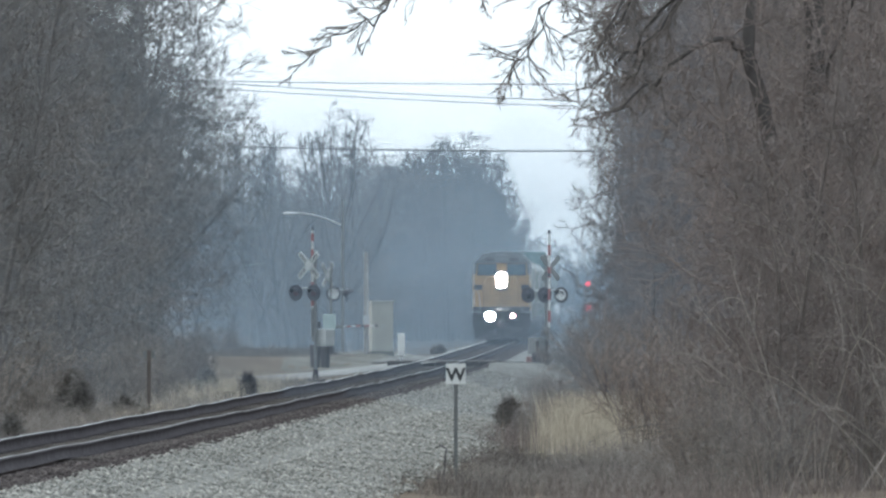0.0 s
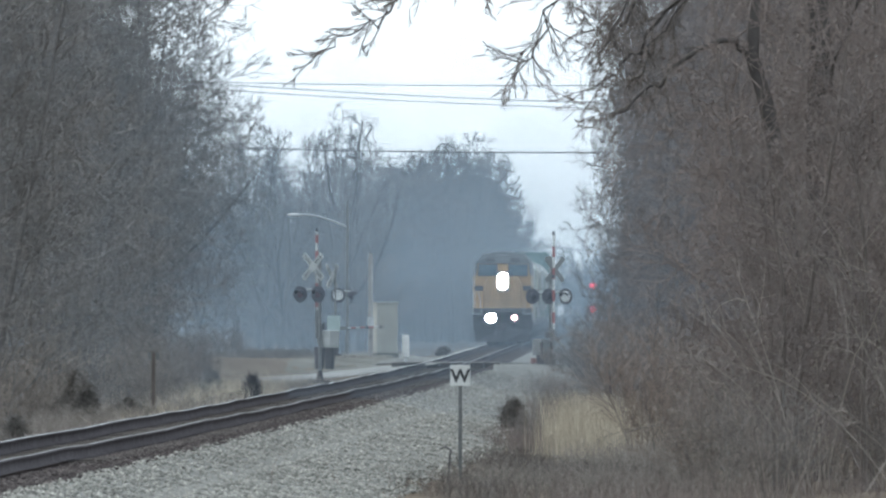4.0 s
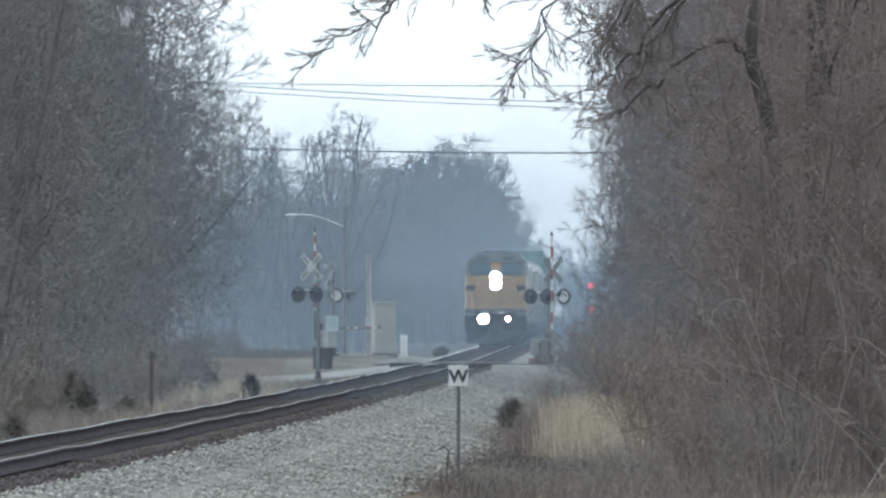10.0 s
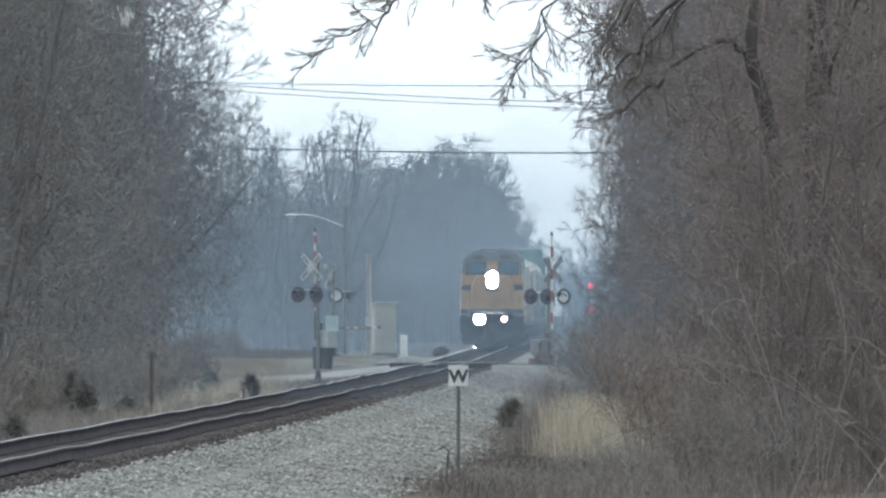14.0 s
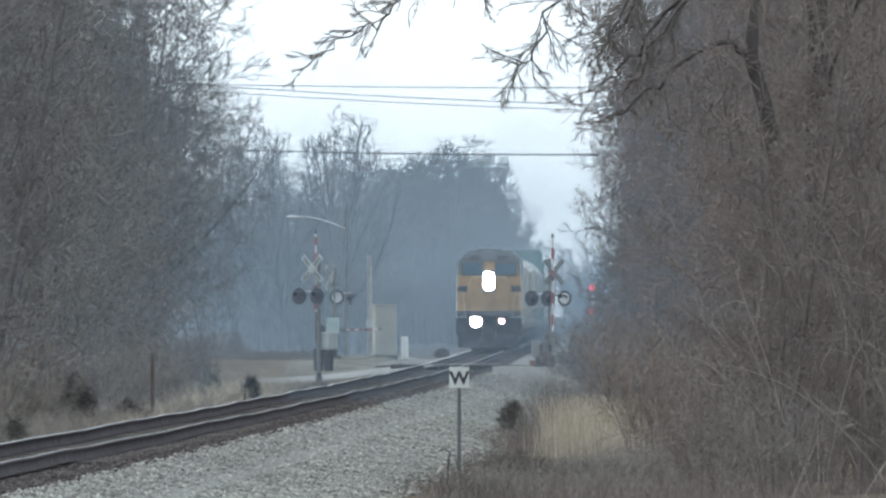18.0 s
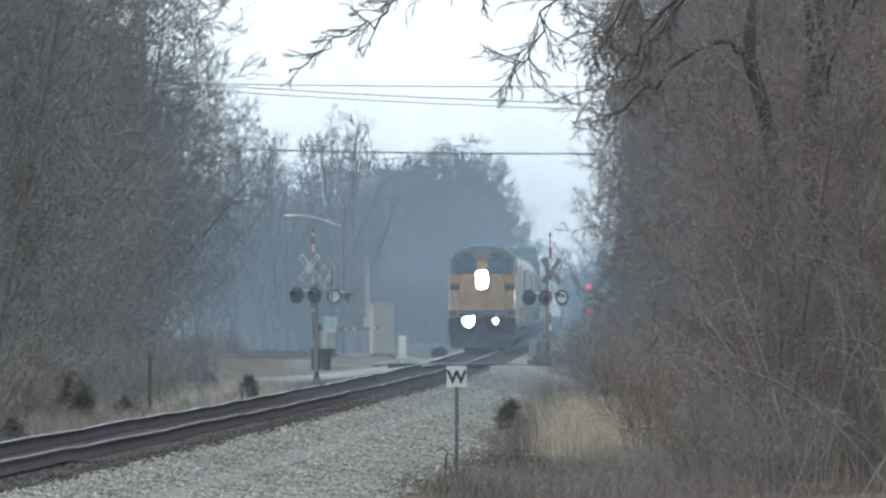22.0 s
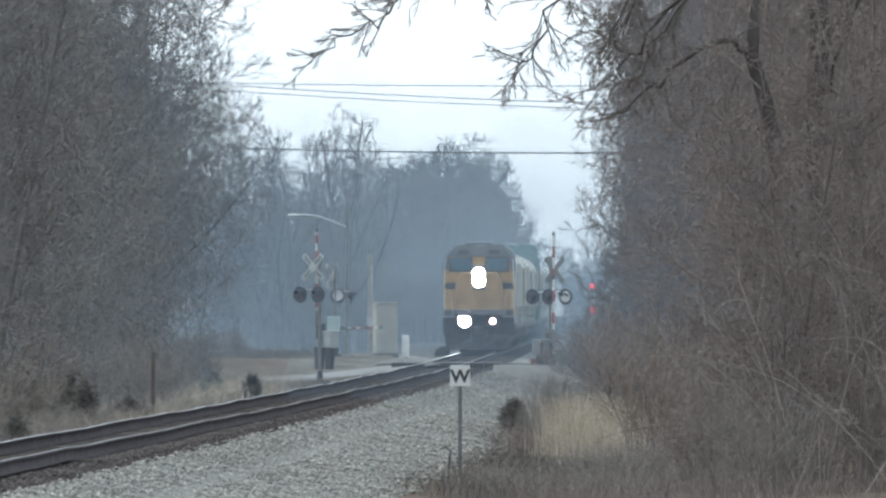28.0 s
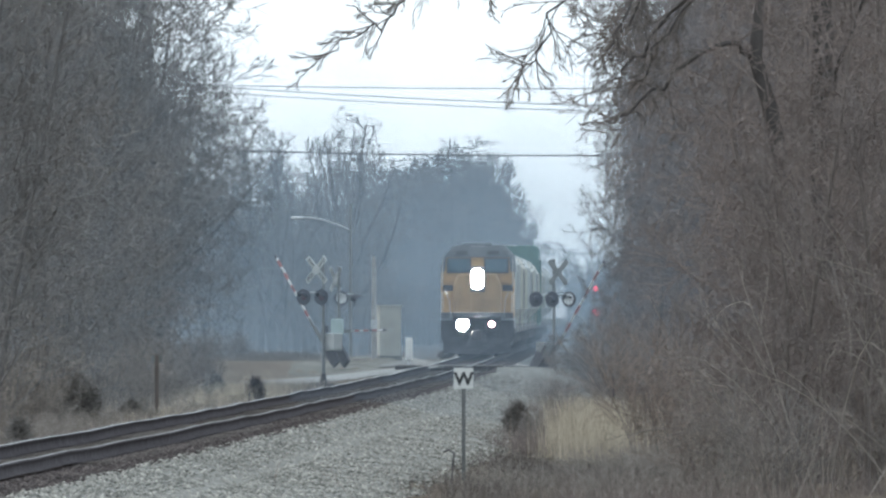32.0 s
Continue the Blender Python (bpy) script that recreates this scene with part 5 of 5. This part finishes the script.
def freight_car(name, label, paint, height, hopper=True):
    ob = thing(name, label, "freight car", "cars of the train")
    w = 1.52
    if hopper:
        out = [(-w, 1.95), (-w, height - 0.75), (-w * 0.85, height - 0.3), (-0.7, height - 0.06), (0.7, height - 0.06), (w * 0.85, height - 0.3), (w, height - 0.75), (w, 1.95), (0.9, 1.3), (-0.9, 1.3)]
    else:
        out = [(-w, 1.05), (-w, height - 0.15), (-w * 0.9, height), (w * 0.9, height), (w, height - 0.15), (w, 1.05)]
    body = part("body", prism(bmesh.new(), out, 0.9, 17.2, 0.03), paint, ob)
    bm = bmesh.new()
    for i in range(14):
        y = 1.4 + i * 1.18
        for s in (-1, 1):
            box(bm, s * w, s * (w + 0.06), y, y + 0.09, 1.2 if not hopper else 1.95, height - 0.75)
    tagged(part("side_ribs", bm, paint, body), kind="stuff")
    part("sill", boxes((-1.45, 1.45, 0.2, 17.9, 0.95, 1.2), bevel=0.02), DARKIRON, ob)
    part("walkway", boxes((-0.35, 0.35, 0.7, 17.4, height, height + 0.05), *[(-0.06, 0.06, 1.2 + i * 2.6, 1.3 + i * 2.6, height - 0.08, height) for i in range(7)]), STEEL, ob)
    for s in (-1, 1):
        w2 = Wood()
        for k in (0, 0.45):
            w2.stick([(s * (1.0 + k), 0.3, 1.1), (s * (1.0 + k), 0.6, height - 0.5)], [0.02, 0.02], 5)
        for i in range(9):
            z = 1.3 + i * (height - 2.0) / 9
            w2.stick([(s * 1.0, 0.35, z), (s * 1.45, 0.35, z)], [0.015, 0.015], 5)
        w2.put("ladder", paint, ob)
    if hopper:
        for y0 in (3.0, 7.0, 11.0):
            bm = bmesh.new()
            v = [bm.verts.new(p) for p in ((-1.1, y0, 1.1), (1.1, y0, 1.1), (1.1, y0 + 3.2, 1.1), (-1.1, y0 + 3.2, 1.1), (-0.6, y0 + 1.2, 0.4), (0.6, y0 + 1.2, 0.4), (0.6, y0 + 2.0, 0.4), (-0.6, y0 + 2.0, 0.4))]
            for f in ((3, 2, 1, 0), (4, 5, 6, 7), (0, 1, 5, 4), (1, 2, 6, 5), (2, 3, 7, 6), (3, 0, 4, 7)):
                bm.faces.new([v[i] for i in f])
            part("hopper_chute", bm, paint, ob)
    truck(ob, 2.6, 2)
    truck(ob, 15.5, 2)
    part("coupler", boxes((-0.12, 0.12, -0.1, 18.2, 0.8, 1.0), bevel=0.02), DARKIRON, ob)
    return ob


def train():
    global TRAIN
    TRAIN = [(locomotive(), 0.0)]
    kinds = [freight_car("hopper_car", "light grey covered hopper car in the train", HOPPER, 4.6),
             freight_car("hopper_car", "cream covered hopper car in the train", CREAM, 4.5),
             freight_car("hopper_car", "dull grey covered hopper car in the train", DULLCAR, 4.45)]
    used = set()
    g = freight_car("box_car", "tall green box car in the train", BOXGREEN, 5.25, False)
    pos = 22.6
    order = (0, 1, 2, 1, 0, 0, 2, 1, 0, 2, 1)
    for i in range(22):
        k = order[i % 11]
        if i == 11:
            TRAIN.append((g, pos))
        else:
            TRAIN.append((copy_thing(kinds[k], Matrix()) if k in used else kinds[k], pos))
            used.add(k)
        pos += 18.2


# ---- the two cars on the road ----
def ring(hw, zb, zt, y, r):
    """A rounded cross-section of a car body."""
    r = min(r, hw * 0.9, (zt - zb) * 0.45)
    pts = []
    for cx, cz, a0 in ((hw - r, zb + r * 0.6, -90), (hw - r, zt - r, 0), (-hw + r, zt - r, 90), (-hw + r, zb + r * 0.6, 180)):
        for k in range(4):
            a = radians(a0 + 30 * k)
            pts.append((cx + r * math.cos(a), y, cz + (r if cz > (zb + zt) / 2 else r * 0.6) * math.sin(a)))
    return pts


def loft(bm, rings):
    rows = [[bm.verts.new(p) for p in r] for r in rings]
    k = len(rows[0])
    for a, b in zip(rows, rows[1:]):
        for i in range(k):
            bm.faces.new((a[i], a[(i + 1) % k], b[(i + 1) % k], b[i]))
    bm.faces.new(rows[0][::-1])
    bm.faces.new(rows[-1])
    bmesh.ops.recalc_face_normals(bm, faces=bm.faces[:])
    return bm


def road_car(name, label, paint, P):
    ob = thing(name, label, "car")
    body = part("body", loft(bmesh.new(), [ring(hw, zb, zt, y, 0.2) for y, hw, zb, zt in P["body"]]), paint, ob, smooth=True)
    (b0, b1, t0, t1), hb, ht, zb, zt = P["cabin"], P["hb"], P["ht"], P["belt"], P["roof"]
    def crown(y):           # height of the cabin's middle line
        if y < t0:
            k = (y - b0) / (t0 - b0)
        elif y > t1:
            k = (b1 - y) / (b1 - t1)
        else:
            return zt + 0.035 * math.sin(math.pi * (y - t0) / (t1 - t0))
        k = max(0.0, min(1.0, k))
        return zb + (zt - zb) * (1.16 * k - 0.16 * k ** 3.5)

    def side(z):            # half width of the cabin at a height
        return hb + (ht - hb) * max(0.0, min(1.0, (z - zb) / (zt - zb)))

    stations = [b0 + (t0 - b0) * k / 6 for k in range(6)] + [t0 + (t1 - t0) * k / 6 for k in range(7)] + [t1 + (b1 - t1) * k / 6 for k in range(1, 7)]
    rings = []
    for y in stations:
        z = max(crown(y), zb + 0.012)
        f = z - zb
        half = [(hb, zb - 0.06), (side(zb + f * 0.5), zb + f * 0.5), (side(zb + f * 0.84) - 0.005, zb + f * 0.84), (side(z) - 0.035, zb + f * 0.95), (side(z) - 0.12, z - 0.004)]
        rings.append([(x, y, q) for x, q in half] + [(-x, y, q) for x, q in reversed(half)])
    part("cabin_shell", loft(bmesh.new(), rings), paint, ob, smooth=True)
    for name, ya, yb in (("rear_window", b0 + 0.16 * (t0 - b0), t0 - 0.04), ("windscreen", t1 + 0.05, b1 - 0.12 * (b1 - t1))):
        bm = bmesh.new()
        rows = []
        for k in range(6):
            y = ya + (yb - ya) * k / 5
            z = crown(y)
            w = side(z) - 0.15 - (0.05 if k in (0, 5) else 0)
            rows.append([bm.verts.new((w * q, y, z + 0.008 * (1 - 0.4 * abs(q)))) for q in (-1, -0.5, 0, 0.5, 1)])
        for a, b in zip(rows, rows[1:]):
            for k in range(4):
                bm.faces.new((a[k], a[k + 1], b[k + 1], b[k]))
        bmesh.ops.solidify(bm, geom=bm.faces[:], thickness=0.01)
        part(name, bm, CARGLASS, ob, "dark tinted glass", smooth=True)
    lo, hi = zb + 0.035, zb + (zt - zb) * 0.83
    for s in (-1, 1):
        for ya, yb, yc, yd in P["panes"]:                   # lower back, lower front, upper back, upper front
            bm = bmesh.new()
            out, back = [], []
            for y, z in ((ya, lo), (yb, lo), ((yb + yd) / 2, (lo + hi) / 2), (yd, hi), (yc, hi), ((ya + yc) / 2, (lo + hi) / 2)):
                out.append(bm.verts.new((s * (side(z) + 0.012), y, z)))
                back.append(bm.verts.new((s * (side(z) - 0.02), y, z)))
            bm.faces.new(out)
            bm.faces.new(back[::-1])
            for k in range(6):
                bm.faces.new((out[k], back[k], back[(k + 1) % 6], out[(k + 1) % 6]))
            bmesh.ops.recalc_face_normals(bm, faces=bm.faces[:])
            part("side_window", bm, CARGLASS, ob, "dark tinted glass")
    for s in (-1, 1):
        for y in P["axles"]:
            wh = thing("wheel", "", "")
            for key in ("label", "category"):
                if key in wh:
                    del wh[key]
            wh.parent = ob
            hw = P["body"][5][1]
            wh.matrix_basis = pose(s * (hw - 0.1), y, P["rw"])
            bm = bmesh.new()
            rod(bm, (-0.1, 0, 0), (0.1, 0, 0), P["rw"], n=26)
            bmesh.ops.bevel(bm, geom=[e for e in bm.edges if abs(e.verts[0].co.x - e.verts[1].co.x) < 1e-4 and len(e.link_faces) == 2], offset=0.025, segments=2, affect="EDGES")
            part("tyre", bm, TYRE, wh)
            bm = bmesh.new()
            rod(bm, (s * 0.09, 0, 0), (s * 0.108, 0, 0), P["rw"] * 0.66, P["rw"] * 0.58, n=22)
            for k in range(6):
                a = k * math.pi / 3
                rod(bm, (s * 0.106, 0, 0), (s * 0.113, P["rw"] * 0.55 * math.cos(a), P["rw"] * 0.55 * math.sin(a)), 0.03, 0.022, n=6)
            part("rim", bm, RIM, wh)
            bm = bmesh.new()
            rod(bm, (s * (hw - 0.2), y, P["rw"] + 0.02), (s * (hw + 0.004), y, P["rw"] + 0.02), P["rw"] + 0.06, n=26)
            part("wheel_arch", bm, PLASTIC, body)
    yr = P["body"][0][0]
    for s in (-1, 1):
        for d in P["tail"]:
            x0, x1, y0, y1, z0, z1 = d
            part("tail_lamp", boxes((s * x0, s * x1, yr + y0, yr + y1, z0, z1), bevel=0.02), TAIL, body, "red tail lamp")
        part("door_mirror", boxes((s * (hb + 0.02), s * (hb + 0.22), b1 - 0.55, b1 - 0.45, zb + 0.02, zb + 0.16), bevel=0.03), paint, ob)
        part("door_seam", boxes((s * (P["body"][5][1] - 0.01), s * (P["body"][5][1] + 0.003), -0.35, -0.335, 0.35, zb - 0.08), (s * (P["body"][5][1] - 0.01), s * (P["body"][5][1] + 0.003), 0.85, 0.865, 0.35, zb - 0.12)), PLASTIC, body)
        part("side_moulding", boxes((s * (P["body"][5][1] - 0.01), s * (P["body"][5][1] + 0.012), -0.9, 0.95, 0.46, 0.53), bevel=0.004), PLASTIC if P["dark"] else paint, body)
    if "strip" in P:
        part("rear_panel", boxes((-0.46, 0.46, yr - 0.02, yr + 0.1, *P["strip"]), bevel=0.01), PLASTIC, body, "dark strip between the tail lamps")
    part("rear_bumper", boxes((-P["body"][2][1] * 0.96, P["body"][2][1] * 0.96, yr - 0.05, yr + 0.25, 0.36, 0.58), bevel=0.05), PLASTIC if P["dark"] else paint, body)
    part("front_bumper", boxes((-P["body"][-2][1] * 0.96, P["body"][-2][1] * 0.96, -yr - 0.25, -yr + 0.05, 0.32, 0.55), bevel=0.06), PLASTIC if P["dark"] else paint, body)
    part("plate_bar", boxes((-0.16, 0.16, yr - P["plate"][0] - 0.012, yr - P["plate"][0], P["plate"][1], P["plate"][1] + 0.15)), WHITE, body)
    return ob


def cars():
    global CARS
    sedan = dict(body=[(-2.48, 0.62, 0.45, 0.80), (-2.44, 0.75, 0.38, 0.90), (-2.3, 0.85, 0.32, 0.955), (-1.9, 0.90, 0.24, 0.975), (-1.0, 0.91, 0.2, 0.98), (0.2, 0.91, 0.2, 0.95), (1.0, 0.91, 0.2, 0.93), (1.8, 0.89, 0.22, 0.84), (2.25, 0.82, 0.3, 0.74), (2.42, 0.70, 0.36, 0.66), (2.48, 0.55, 0.42, 0.58)],
                 cabin=(-1.75, 1.2, -0.8, 0.2), hb=0.80, ht=0.60, belt=0.95, roof=1.47, panes=((-1.02, -0.24, -0.78, -0.24), (-0.17, 0.86, -0.17, 0.28)),
                 axles=(-1.38, 1.38), rw=0.32, tail=((0.46, 0.83, -0.02, 0.16, 0.70, 0.88),), strip=(0.70, 0.80), plate=(0.06, 0.42), dark=False)
    hatch = dict(body=[(-2.08, 0.62, 0.42, 0.9), (-2.04, 0.75, 0.36, 0.96), (-1.92, 0.83, 0.32, 0.99), (-1.5, 0.86, 0.24, 1.0), (-0.8, 0.86, 0.2, 0.98), (0.2, 0.86, 0.2, 0.95), (0.9, 0.86, 0.2, 0.93), (1.5, 0.85, 0.22, 0.84), (1.9, 0.79, 0.3, 0.72), (2.08, 0.64, 0.4, 0.6)],
                 cabin=(-1.98, 1.05, -1.45, 0.2), hb=0.77, ht=0.57, belt=0.93, roof=1.46, panes=((-1.55, -0.42, -1.3, -0.42), (-0.35, 0.8, -0.35, 0.24)),
                 axles=(-1.28, 1.28), rw=0.31, tail=((0.62, 0.73, 0.12, 0.28, 1.02, 1.3),), plate=(0.0, 0.72), dark=True)
    for spec, f in ((sedan, 0.89), (hatch, 0.90)):          # both are short models
        spec["body"] = [(y * f, hw, zb, zt) for y, hw, zb, zt in spec["body"]]
        spec["cabin"] = tuple(y * f for y in spec["cabin"])
        spec["panes"] = [tuple(y * f for y in q) for q in spec["panes"]]
        spec["axles"] = tuple(y * f for y in spec["axles"])
    CARS = [(road_car("hatchback_car", "dark green hatchback driving over the level crossing", CARGREEN, hatch), 0.03, 8.6, 12.85),
            (road_car("sedan_car", "white four-door sedan driving over the level crossing", CARWHITE, sedan), 0.92, 12.8, 12.4)]


# ---- distance haze, added as translucent sheets across the line ----
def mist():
    for y, air in ((470, HAZE_THIN), (590, HAZE_THIN), (757, HAZE_THIN), (932, HAZE_THIN), (1062, HAZE_MID), (1260, HAZE_NEAR), (1540, HAZE_FAR)):
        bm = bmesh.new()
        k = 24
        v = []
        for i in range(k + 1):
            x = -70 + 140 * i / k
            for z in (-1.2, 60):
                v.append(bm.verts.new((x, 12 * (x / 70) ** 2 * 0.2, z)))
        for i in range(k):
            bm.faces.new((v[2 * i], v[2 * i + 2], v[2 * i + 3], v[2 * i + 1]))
        ob = part("haze_sheet", bm, air)
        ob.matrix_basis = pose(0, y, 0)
        tagged(ob, "curved translucent sheet standing in for blue distance haze", "mist", "mist banks", kind="stuff")


ground_sheet()
gravel_lot()
road()
train()
cars()
crossing_things()
overhanging_tree()
woods_all()
small_plants()
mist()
ballast()
railway()


# ---- all that moves ----
def motions():
    for ob, back in TRAIN:
        rows = []
        for t in range(0, 33, 4):
            y = 1035.5 - 6.83 * t + back
            rows.append((t, pose(track_x(y), y, 0, 0, 0, -math.degrees(math.atan(0.00913)))))
        walk(ob, rows)
    heading = math.degrees(math.atan2(-0.57, 0.8216))
    for ob, x0, t0, speed in CARS:
        rows = []
        for k in range(0, 129):
            t = k / 4
            if not (k % 8 == 0 or abs(t - t0) < 2.6):
                continue
            lane = ROAD_MID + ROAD_SIDE * 1.7
            q = (x0 - lane.x) / ROAD_DIR.x + speed * (t - t0)
            p = lane + ROAD_DIR * q
            z0, z1 = road_z(q - 1.35, 1.7), road_z(q + 1.35, 1.7)
            rows.append((t, pose(p.x, p.y, (z0 + z1) / 2 + 0.01, 0, 0, heading) @ pose(0, 0, 0, math.degrees(math.atan2(z1 - z0, 2.7)), 0, 0)))
        walk(ob, rows)
    fall = [(0, 0), (27, 0), (28.7, 0), (29, 3), (29.5, 10), (30, 16.5), (30.5, 22), (31, 29), (31.5, 35.5), (32, 39.5)]
    pivots = [arm.matrix_basis.translation.copy() for arm in GATES]
    for arm, pv in zip(GATES, pivots):
        walk(arm, [(t, pose(pv.x, pv.y, pv.z, 0, a, 0)) for t, a in fall])


motions()
